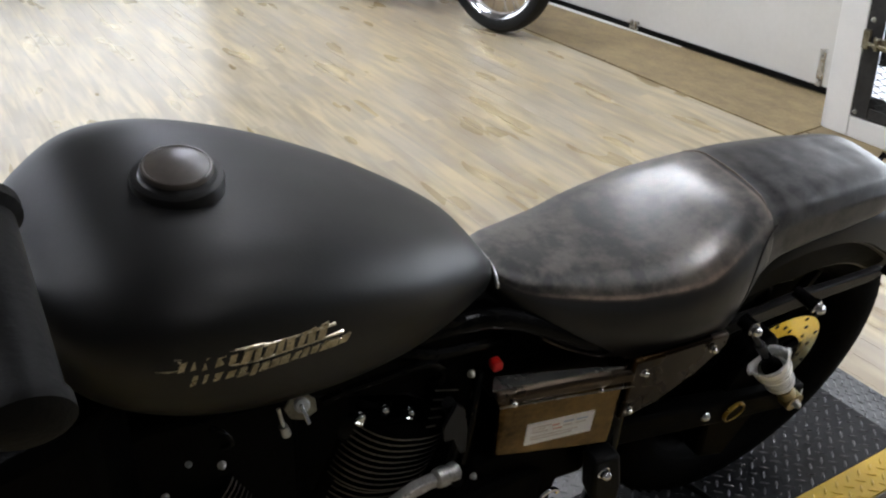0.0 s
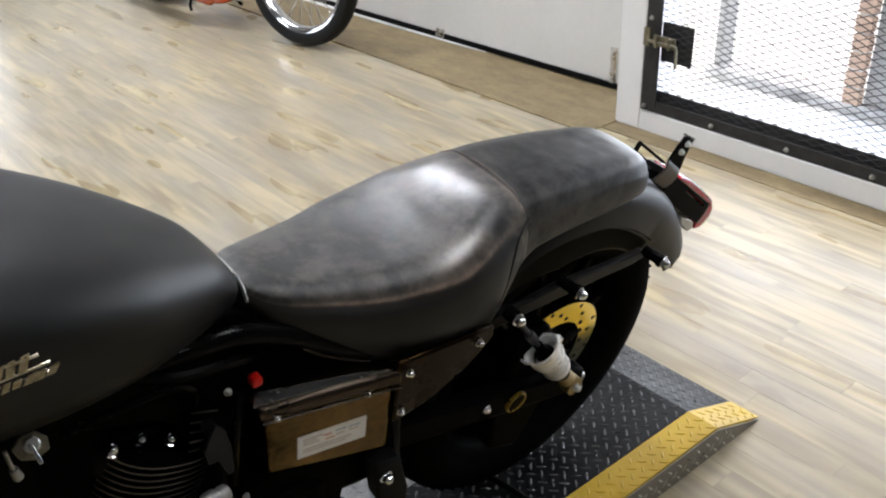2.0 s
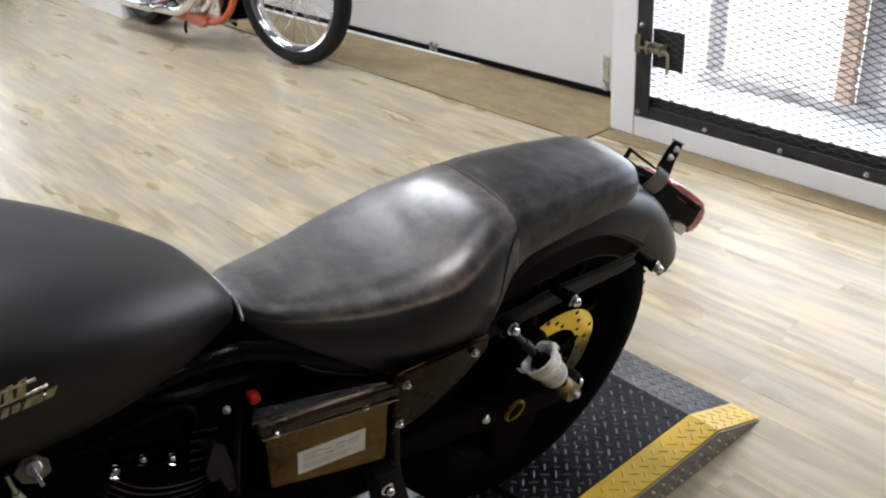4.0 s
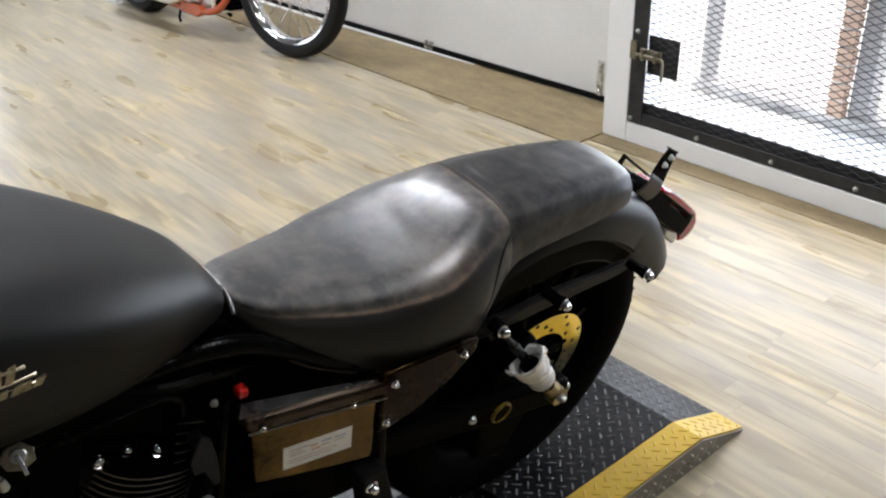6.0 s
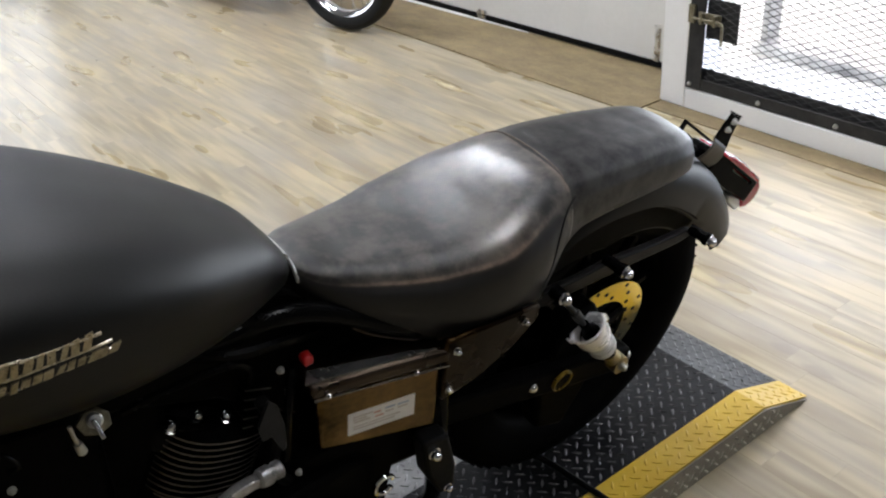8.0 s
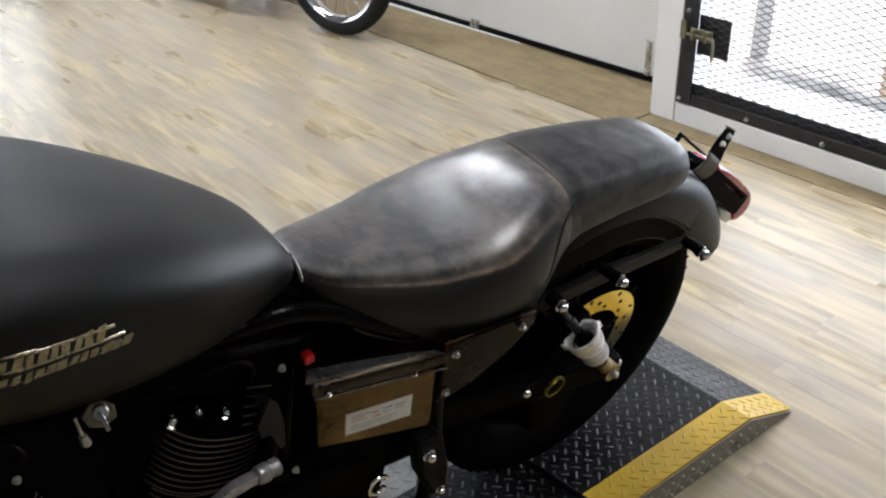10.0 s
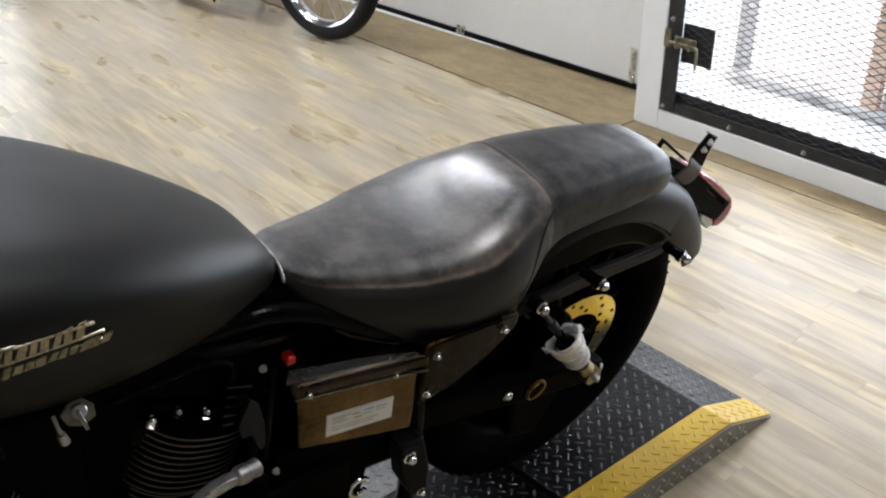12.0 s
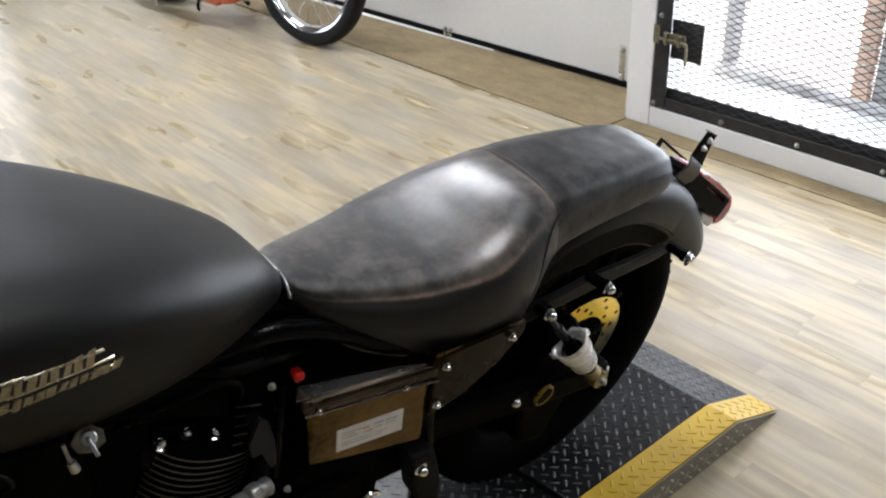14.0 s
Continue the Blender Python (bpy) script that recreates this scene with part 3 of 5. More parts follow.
part("deck", bm, M_PLATE, platform, "black painted deck with worn lugs", smooth=False, bevel=0.002)
bm = bmesh.new()
prism(bm, [(PX0, 0.012), (PX1 - 0.03, 0.012), (PX1, 0.004), (PX1, 0.0055), (PXC, PZ + 0.0015), (PX0, PZ + 0.0015)], 'y', PY0, PYI - 0.001)
part("edge_band", bm, M_YELLOW, platform, "safety yellow edge band", smooth=False, bevel=0.0015)
bm = bmesh.new()
prism(bm, [(PX0, 0.001), (PX1 - 0.004, 0.001), (PXC, PZ - 0.003), (PX0, PZ - 0.003)], 'y', PY0 - 0.004, PY0 - 0.0005)
part("side_skirt", bm, M_SIDE, platform, "bare steel tread-plate side", smooth=False)


def lug(bm, c, u, v, n, a, L=0.0116, w=0.0024, h=0.0016):
    """One raised lens-shaped lug of tread plate at c, turned by a in the plane u, v."""
    c, u, v, n = Vector(c), Vector(u), Vector(v), Vector(n)
    p, q = u * math.cos(a) + v * math.sin(a), -u * math.sin(a) + v * math.cos(a)
    rim = [c + p * L, c + p * L * 0.4 + q * w, c - p * L * 0.4 + q * w, c - p * L, c - p * L * 0.4 - q * w, c + p * L * 0.4 - q * w]
    top = [c + (r - c) * 0.55 + n * h for r in rim]
    r = [bm.verts.new(x) for x in rim]
    t = [bm.verts.new(x) for x in top]
    for i in range(6):
        bm.faces.new((r[i], r[(i + 1) % 6], t[(i + 1) % 6], t[i]))
    bm.faces.new(t)


LANE = (1.070, 1.265, 0.990)      # paler lane on the deck: y from, y to, x to
part("pale_lane", box(bmesh.new(), PX0 + 0.004, LANE[2], LANE[0], LANE[1], PZ - 0.002, PZ + 0.0006), M_LANE, platform, "paler steel lane on the deck", smooth=False)
LP = 0.0155     # half the lattice's diagonal; rows of lugs lean one way and the other in turn
bd, by, bs, bl = bmesh.new(), bmesh.new(), bmesh.new(), bmesh.new()
sl = math.hypot(PX1 - PXC, PZ - 0.004)
slope_u = ((PX1 - PXC) / sl, 0, -(PZ - 0.004) / sl)
slope_n = ((PZ - 0.004) / sl, 0, (PX1 - PXC) / sl)
for r in range(41):
    y = PY0 + LP * (r + 0.55)
    if y > PY1 - 0.010 or abs(y - PYI) < 0.0055:
        continue
    on_band = y < PYI
    tgt, dz = (by, 0.0015) if on_band else (bd, 0.0)
    a = radians(45 if r % 2 else -45)
    for k in range(98):
        s = LP * (2 * k + r % 2 + 0.6)
        if PXC - s > PX0 + 0.01:
            # lugs inside the paler lane go to a mesh of their own
            worn = LANE[0] < y < LANE[1] and PXC - s < LANE[2]
            lug(bl if worn else tgt, (PXC - s, y, PZ + dz + (0.0006 if worn else 0.0)), (1, 0, 0), (0, 1, 0), (0, 0, 1), a)
        if s < sl - 0.008:
            lug(tgt, (PXC + slope_u[0] * s, y, PZ + dz + slope_u[2] * s), slope_u, (0, 1, 0), slope_n, -a)
for k in range(98):
    for r in range(4):
        x, z = PXC + 0.06 - LP * (2 * k + r % 2), 0.012 + 0.0150 * r
        if z < PZ - 0.010 and (x < PXC - 0.004 or z < PZ * (PX1 - x) / (PX1 - PXC) - 0.012) and x > PX0 + 0.01:
            lug(bs, (x, PY0 - 0.004, z), (1, 0, 0), (0, 0, 1), (0, -1, 0), radians(45 if r % 2 else -45))
for nm, b, m, lab in (("deck_tread", bd, M_TREAD, "worn raised lugs"), ("band_tread", by, M_YELLOW, "yellow raised lugs"), ("side_tread", bs, M_SIDELUG, "pale steel raised lugs"), ("lane_tread", bl, M_LANE, "pale steel raised lugs")):
    tagged(part(nm, b, m, platform, lab, smooth=False), kind="stuff")

# ---- the black motorcycle, leaning on its stand ----
bike = thing("motorcycle", pose(0, 1.028, PZ, 11.8, 0, 0), "matte black cruiser motorcycle with a worn seat, leaning on its stand", "motorcycle")
AX, AZ, WR = 1.112, 0.312, 0.313     # rear axle and outer tyre radius


def half_ring(half, n):
    """A closed ring (y, z), symmetric across y = 0, from key points of its half, top to bottom."""
    h = catmull(half, n)
    h[0][0] = h[-1][0] = 0
    return [tuple(p) for p in h] + [(-p[0], p[1]) for p in h[-2:0:-1]]


def body(keys, shape, steps, n):
    """Rings along x from rows of (x, ...), smoothed; shape turns a row into a half section."""
    rows = catmull(keys, steps)
    return [[(r[0], y, z) for y, z in half_ring(shape(r), n)] for r in rows]


# fuel tank: x, half width, top, widest height, bottom
def tank_shape(r):
    x, w, zt, zw, zb = r
    h = zt - zw
    return [(0, zt), (0.42 * w, zt - 0.05 * h), (0.72 * w, zt - 0.20 * h), (0.92 * w, zt - 0.52 * h), (w, zw), (0.97 * w, zw - 0.30 * (zw - zb)), (0.86 * w, zb + 0.22 * (zw - zb)), (0.62 * w, zb + 0.02 * (zw - zb)), (0.35 * w, zb), (0, zb)]


TANK = [
    (0.030, 0.028, 0.914, 0.900, 0.870),
    (0.041, 0.085, 0.944, 0.908, 0.845),
    (0.073, 0.133, 0.957, 0.908, 0.819),
    (0.126, 0.162, 0.972, 0.915, 0.793),
    (0.196, 0.168, 0.967, 0.904, 0.767),
    (0.285, 0.156, 0.938, 0.876, 0.745),
    (0.374, 0.133, 0.894, 0.838, 0.735),
    (0.443, 0.103, 0.852, 0.805, 0.732),
    (0.497, 0.071, 0.811, 0.779, 0.730),
    (0.526, 0.046, 0.774, 0.754, 0.726),
    (0.538, 0.021, 0.753, 0.745, 0.732),
]
tank = part("fuel_tank", loft(bmesh.new(), body(TANK, tank_shape, 60, 26)), M_DENIM, bike, "matte black teardrop fuel tank", angle=80)
# filler cap, square to the tank top
cap = part("filler_cap", lathe(bmesh.new(), [(0.0412, -0.030), (0.0412, 0.005), (0.0400, 0.0075), (0.0352, 0.0080), (0.0340, 0.0085), (0.0323, 0.010), (0.0304, 0.0125), (0.0009, 0.0125)], (0.191, -0.012, 0.969), (0.06, -0.03, 1), 48), M_CAP, tank, "round black ribbed filler cap", angle=30)
part("cap_top", lathe(bmesh.new(), [(0.0315, 0.0126), (0.0318, 0.0160), (0.0308, 0.0182), (0.0293, 0.0186), (0.0281, 0.0176), (0.0228, 0.0184), (0.0171, 0.0204), (0.0009, 0.0212)], (0.191, -0.012, 0.969), (0.06, -0.03, 1), 48), M_CAPTOP, cap, "rubbed grey-brown cap top with a raised rim", angle=30)
# tank emblem: plain slanted bars in place of the lettering
def tank_y(x, z):
    """Depth of the tank's left side at x, z, by the tank's own rows."""
    rows = np.array(TANK)
    w, zt, zw, zb = (np.interp(x, rows[:, 0], rows[:, k]) for k in (1, 2, 3, 4))
    half = catmull(tank_shape((x, w, zt, zw, zb)), 60)
    half = half[np.argsort(half[:, 1])]
    return -float(np.interp(z, half[:, 1], half[:, 0]))


def strip(bm, pts, h, t, lift):
    """A raised strip following the tank side through (x, z) points."""
    pts = catmull(pts, max(2, int(abs(pts[-1][0] - pts[0][0]) / 0.006) + 2))
    rings = []
    for x, z in pts:
        ys = [tank_y(x, z + k * h / 2) for k in (-1, 1)]
        rings.append([(x, ys[0] - lift, z - h / 2), (x, ys[0] - lift - t, z - h / 2 + 0.001), (x, ys[1] - lift - t, z + h / 2 - 0.001), (x, ys[1] - lift, z + h / 2)])
    loft(bm, rings)


random.seed(4)


bm = bmesh.new()
strip(bm, [(0.206, 0.897), (0.238, 0.891), (0.277, 0.883)], 0.0040, 0.0030, -0.001)
emblem = part("tank_emblem", bm, M_EMBLEM, bike, "slanted silver emblem of raised bars", smooth=False)
for pts, h in (([(0.117, 0.8975), (0.149, 0.894)], 0.0030), ([(0.133, 0.9095), (0.204, 0.8995)], 0.0022), ([(0.138, 0.8920), (0.260, 0.8740)], 0.0022), ([(0.253, 0.866), (0.291, 0.859)], 0.0032), ([(0.143, 0.872), (0.248, 0.859)], 0.0022), ([(0.150, 0.8885), (0.285, 0.8695)], 0.0042), ([(0.135, 0.906), (0.165, 0.9015)], 0.0040), ([(0.182, 0.9035), (0.208, 0.8985)], 0.0036)):
    strip(bm := bmesh.new(), pts, h, 0.0026, -0.001)
    part("bar", bm, M_EMBLEM, emblem, smooth=False)


def word(x0, z0, x1, z1, h0, h1, n):
    """A row of slanted raised strokes of uneven width from (x0, z0) to (x1, z1)."""
    for k in range(n):
        f = (k + 0.5) / n
        x, zc = x0 + (x1 - x0) * f, z0 + (z1 - z0) * f
        hgt = (h0 + (h1 - h0) * f) * random.uniform(0.75, 1.1)
        w = (x1 - x0) / n * random.uniform(0.52, 0.86)
        lean = random.uniform(0.002, 0.006)
        ya, yb_ = tank_y(x, zc - hgt / 2), tank_y(x + lean, zc + hgt / 2)
        foot = [(x - w / 2, zc - hgt / 2, ya), (x + w / 2, zc - hgt / 2, ya), (x + w / 2 + lean, zc + hgt / 2, yb_), (x - w / 2 + lean, zc + hgt / 2, yb_)]
        part("stroke", loft(bmesh.new(), [[(a, y + 0.001, z) for a, z, y in foot], [(a, y - 0.0024, z) for a, z, y in foot]]), M_GILT, emblem, smooth=False)


word(0.131, 0.900, 0.266, 0.881, 0.013, 0.014, 13)
word(0.141, 0.877, 0.288, 0.859, 0.014, 0.010, 15)


# two-up seat, one skin from nose to tail: x, top, edge half width, edge height, skirt half width and height, foot half width and height, dish
SEAT = [
    (0.528, 0.739, 0.014, 0.733, 0.017, 0.727, 0.014, 0.715, 0.000),
    (0.537, 0.749, 0.034, 0.738, 0.040, 0.725, 0.034, 0.702, 0.000),
    (0.569, 0.744, 0.062, 0.722, 0.069, 0.697, 0.058, 0.668, 0.000),
    (0.618, 0.734, 0.080, 0.709, 0.094, 0.674, 0.082, 0.626, 0.002),
    (0.688, 0.724, 0.102, 0.696, 0.120, 0.652, 0.108, 0.596, 0.004),
    (0.756, 0.722, 0.118, 0.693, 0.136, 0.640, 0.126, 0.583, 0.006),
    (0.812, 0.727, 0.125, 0.692, 0.140, 0.634, 0.130, 0.573, 0.006),
    (0.850, 0.734, 0.121, 0.699, 0.138, 0.636, 0.128, 0.571, 0.004),
    (0.885, 0.740, 0.110, 0.707, 0.131, 0.646, 0.123, 0.579, 0.001),
    (0.915, 0.744, 0.099, 0.713, 0.119, 0.664, 0.114, 0.602, 0.000),
    (0.945, 0.744, 0.092, 0.717, 0.106, 0.680, 0.104, 0.634, 0.000),
    (0.975, 0.742, 0.088, 0.719, 0.100, 0.686, 0.099, 0.650, 0.000),
    (1.003, 0.742, 0.086, 0.718, 0.098, 0.686, 0.097, 0.652, 0.000),
    (1.082, 0.732, 0.081, 0.709, 0.093, 0.678, 0.092, 0.648, 0.000),
    (1.169, 0.719, 0.075, 0.697, 0.087, 0.667, 0.086, 0.640, 0.000),
    (1.238, 0.705, 0.067, 0.684, 0.079, 0.657, 0.077, 0.632, 0.000),
    (1.286, 0.680, 0.049, 0.663, 0.060, 0.643, 0.057, 0.620, 0.000),
    (1.310, 0.655, 0.024, 0.645, 0.030, 0.634, 0.028, 0.616, 0.000),
    (1.315, 0.642, 0.006, 0.639, 0.008, 0.634, 0.006, 0.628, 0.000),
]
SEAM_X, SEAT_STEPS, SEAT_N = 0.952, 260, 44


def seat_shape(r, crisp=1.0):
    """Half a section: a flat top, a folded edge, a skirt that leans out, a turned-in foot. crisp: how sharply the edge folds."""
    x, zt, ye, ze, ym, zm, yb_, zb, dish = r
    h, g = zt - ze, 1 - crisp
    return [(0, zt - dish), (0.35 * ye, zt - dish * 0.75 - 0.03 * h), (0.66 * ye, zt - dish * 0.2 - (0.18 - 0.07 * g) * h), (0.87 * ye, zt - (0.52 - 0.14 * g) * h),
            ((0.96 + 0.02 * g) * ye, ze + (0.12 + 0.25 * g) * h), (1.015 * ye + 0.4 * g * (ym - ye), ze - (0.10 + 0.12 * g) * (ze - zm)), (ye + (0.62 + 0.16 * g) * (ym - ye), ze + (0.40 + 0.10 * g) * (zm - ze)), (ym, zm),
            (0.5 * (ym + yb_) + 0.002, 0.5 * (zm + zb)), (yb_, zb + 0.004), (0.86 * yb_, zb - 0.003), (0.45 * yb_, zb), (0, zb)]


SEAT_ROWS = catmull(SEAT, SEAT_STEPS)
EDGE_U = 4.5 / 12      # where along the half section the folded edge lies


def crispness(x):
    return 1 / (1 + math.exp((x - 0.90) / 0.02))


def seat_ring(x, n=SEAT_N):
    """The half section (y, z) of the seat at x."""
    r = [np.interp(x, SEAT_ROWS[:, 0], SEAT_ROWS[:, k]) for k in range(9)]
    return catmull(seat_shape(r, crispness(x)), n)


def seat_side(x, z):
    """Half width of the seat's side at x and height z."""
    h = seat_ring(x, 80)
    h = h[8:62][::-1]
    return float(np.interp(z, h[:, 1], h[:, 0]))


def cushion(name, x0, x1, material, label):
    """The stretch of the seat from x0 to x1, its skin gently uneven, scuffed edges and painted glints marked."""
    xs = [x0] + [float(r[0]) for r in SEAT_ROWS if x0 + 0.0005 < r[0] < x1 - 0.0005] + [x1]
    rings, marks = [], []
    for x in xs:
        half = seat_ring(x)
        half[0][0] = half[-1][0] = 0
        ring = [(x, a, z) for a, z in half] + [(x, -a, z) for a, z in half[-2:0:-1]]
        us = [k / (SEAT_N - 1) for k in range(SEAT_N)] + [k / (SEAT_N - 1) for k in range(SEAT_N - 2, 0, -1)]
        for (a, y, z), u in zip(ring, us):
            marks.append((x, y, u))
        rings.append([(a, y, z + 0.0012 * noise.noise(Vector((a * 14, y * 14, z * 14))) + 0.0007 * noise.noise(Vector((a * 42, y * 42, z * 42)))) for a, y, z in ring])
    ob = part(name, loft(bmesh.new(), rings), material, bike, label, angle=80)
    wear_glint, rubbed, painted_sheen = (ob.data.attributes.new(k, 'FLOAT', 'POINT') for k in ("wear_glint", "rubbed", "painted_sheen"))
    for k, (x, y, u) in enumerate(marks):
        along = 1 / (1 + math.exp(-(x - 0.60) / 0.02)) / (1 + math.exp((x - 0.885) / 0.014))
        edge = math.exp(-((u - EDGE_U + 0.012) / 0.022) ** 2)
        top = 1 / (1 + math.exp((u - EDGE_U - 0.005 - 0.5 / (1 + math.exp(-(x - 0.945) / 0.008))) / 0.010))
        back = math.exp(-((x - SEAM_X) / 0.006) ** 2) if u < EDGE_U - 0.03 else 0.0
        # highlights painted on the hump as paler, glossier vinyl
        glints = [math.exp(-(((x - cx) / sx) ** 2 + ((y - cy) / sy) ** 2)) * top for cx, cy, sx, sy in ((0.868, 0.045, 0.065, 0.060), (0.915, -0.015, 0.036, 0.055), (0.828, -0.104, 0.036, 0.030))]
        wear_glint.data[k].value = min(1.0, edge * along * 0.9 + 0.5 * back + 0.25 * glints[0] + 0.05 * glints[1] + 0.40 * glints[2])
        # below the folded edge the skirt is kept darker and duller
        rubbed.data[k].value = 0.03 + 0.97 * top
        painted_sheen.data[k].value = min(0.86, 0.80 * glints[0] + 0.66 * glints[1] + 0.85 * glints[2]) - 0.12 * (1 - top)
    return ob


seat = cushion("seat", 0.528, SEAM_X, M_VINYL, "worn black vinyl rider seat with scuffed edges and painted highlights")
passenger = cushion("passenger_seat", SEAM_X + 0.0002, 1.315, M_VINYL2, "black vinyl passenger pad")
# piping across the top where the rider seat meets the passenger pad
bm = bmesh.new()
pts = []
for k in range(-28, 29):
    f = k / 28
    x = SEAM_X + 0.008 - 0.016 * f * f
    q = seat_ring(x, 97)
    a, z = q[int(abs(f) * 30)]
    pts.append((x, math.copysign(a, f), z + 0.0003))
tube(bm, pts, [0.0004, 0.0013, 0.0015, 0.0013, 0.0004], 8, 90)
part("seam_binding", bm, M_BINDING, seat, "brown worn seam binding")
# fold lines down the sides, between the rider's bolster and the passenger skirt
for sgn in (-1, 1):
    bm = bmesh.new()
    pts = []
    for x, z in catmull([(0.962, 0.716), (0.946, 0.709), (0.925, 0.692), (0.908, 0.664), (0.898, 0.634), (0.884, 0.610)], 24):
        pts.append((x, sgn * (seat_side(x, z) + 0.0002), z))
    tube(bm, pts, [0.0006, 0.0014, 0.0014, 0.0012, 0.0005], 8, 60)
    part("side_seam", bm, M_VINYL2, seat, "stitched side seam")
# lower hem along the skirt
for sgn in (-1, 1):
    bm = bmesh.new()
    pts = []
    for x in np.linspace(0.60, 0.93, 30):
        q = seat_ring(x, 97)[74]
        pts.append((x, sgn * (q[0] + 0.0004), q[1]))
    tube(bm, pts, 0.0016, 8, 60)
    part("hem", bm, M_BINDING, seat, "worn brown hem along the skirt")
# bare strip round the seat nose, against the tank
bm = bmesh.new()
pts = []
for k in range(-40, 52):
    q = seat_ring(0.5415, 97)[abs(k)]
    pts.append((0.5390, math.copysign(q[0], -k) * 1.01, q[1] + 0.0012))
tube(bm, pts, 0.0027, 8, 50)
part("nose_trim", bm, M_ALLOY, seat, "bare metal strip round the seat nose")

# rear fender: a deep curved shell round the wheel
FR, FW, FAX, FAZ = 0.345, 0.090, 1.122, 0.318
# how far the bead lies below the crown line, front to tail
BEAD = ((0.0, -0.010), (0.30, -0.010), (0.377, -0.015), (0.437, -0.025), (0.517, -0.039), (0.62, -0.050), (0.73, -0.064), (0.81, -0.068), (1.0, -0.050))


def fender_rings(a0, a1, n):
    """Rounded crown down to a bead, below it a side that steps in."""
    out = []
    for i in range(n):
        f = i / (n - 1)
        a = radians(a0 + (a1 - a0) * f)
        hb = float(np.interp(f, [q[0] for q in BEAD], [q[1] for q in BEAD]))
        low = min(hb - 0.012, -0.055 * (1.0 + 0.90 * min(1.0, max(0.0, (f - 0.30) / 0.18)) * min(1.0, max(0.0, (0.985 - f) / 0.20))))
        step = 0.012 * min(1.0, max(0.0, (0.86 - f) / 0.08))
        d = hb - 0.014
        half = [(0, 0.020), (FW * 0.30, 0.018), (FW * 0.62, 0.012), (FW * 0.82, 0.014 + 0.18 * d), (FW * 0.95, 0.014 + 0.50 * d), (FW + 0.001, hb), (FW - 0.002 - step * 0.5, hb - 0.006), (FW - 0.002 - step, low)]
        skin = [(-y, h) for y, h in half[::-1]] + half[1:]
        inner = [(y * 0.965, h - 0.004) for y, h in skin[::-1]]
        out.append([(FAX + (FR + h) * math.cos(a), y, FAZ + (FR + h) * math.sin(a)) for y, h in skin + inner])
    return out


FENDER_RINGS = fender_rings(172, 21, 70)
bm = loft(bmesh.new(), FENDER_RINGS)
bm.faces.ensure_lookup_table()
# shade below the bead painted in: side faces take a blacker material
for k in range(69 * 30):
    if k % 30 in (0, 1, 12, 13) and k // 30 < 0.80 * 69:
        bm.faces[k].material_index = 1
fender = part("rear_fender", bm, [M_DENIM, M_WRINKLE], bike, "matte black rear fender", angle=60)
# fender struts with capped stubs
for sgn in (-1, 1):
    bm = bmesh.new()
    y0, y1 = sorted((sgn * 0.100, sgn * 0.114))
    prism(bm, [(0.86, 0.570), (0.90, 0.572), (0.977, 0.566), (1.049, 0.566), (1.118, 0.557), (1.20, 0.548), (1.250, 0.544), (1.258, 0.536), (1.250, 0.528), (1.225, 0.525), (1.112, 0.533), (1.045, 0.537), (0.98, 0.540), (0.90, 0.545), (0.86, 0.545)], 'y', y0, y1)
    strut = part("fender_strut", bm, M_STRUT, bike, "black steel fender strut", bevel=0.003)
    for x, z, ln in ((1.250, 0.545, 0.050), (1.036, 0.580, 0.050)):
        bm = bmesh.new()
        lathe(bm, [(0.0095, 0), (0.0095, ln * 0.55), (0.0115, ln * 0.6), (0.0115, ln * 0.75)], (x, sgn * 0.112, z), (0.18, sgn, -0.12), 16)
        stub = part("stub", bm, M_GLOSS, strut)
        acorn("cap_nut", (x + 0.006, sgn * (0.112 + ln * 0.72), z - 0.004), (0.18, sgn, -0.12), 0.0085, strut, M_CHROME, "chrome cap nut")

# rear wheel
bm = bmesh.new()
TW = 0.060
tp = [(WR - 0.100, -0.046), (WR - 0.085, -0.058), (WR - 0.055, -TW), (WR - 0.028, -TW * 0.96), (WR - 0.012, -TW * 0.74), (WR - 0.003, -TW * 0.4), (WR, 0), (WR - 0.003, TW * 0.4), (WR - 0.012, TW * 0.74), (WR - 0.028, TW * 0.96), (WR - 0.055, TW), (WR - 0.085, 0.058), (WR - 0.100, 0.046), (WR - 0.112, 0.0)]
lathe(bm, tp, (AX, 0, AZ), (0, 1, 0), 72, closed=True)
wheel = part("rear_wheel", bm, M_TYRE, bike, "black tyre on a cast black wheel", angle=50)
bm = bmesh.new()
for i in range(60):
    a = 2 * math.pi * i / 60
    for sg in (-1, 1):
        d = Vector((math.cos(a), 0, math.sin(a)))
        e = Vector((math.cos(a + 0.07), 0, math.sin(a + 0.07)))
        c = Vector((AX, 0, AZ))
        p0 = c + d * (WR + 0.0008) + Vector((0, sg * 0.008, 0))
        p1 = c + e * (WR - 0.010) + Vector((0, sg * TW * 0.80, 0))
        s = e.cross(Vector((0, 1, 0))).normalized() * 0.0022
        loft(bm, [[p0 - s, p0 + s, p0 + s - d * 0.004, p0 - s - d * 0.004], [p1 - s, p1 + s, p1 + s - e * 0.004, p1 - s - e * 0.004]])
tagged(part("tread_blocks", bm, M_TYRE, wheel, smooth=False), kind="stuff")
bm = bmesh.new()
rp = [(0.222, -0.050), (0.232, -0.052), (0.232, 0.052), (0.222, 0.050), (0.205, 0.03), (0.200, 0.0), (0.205, -0.03)]
lathe(bm, rp, (AX, 0, AZ), (0, 1, 0), 64, closed=True)
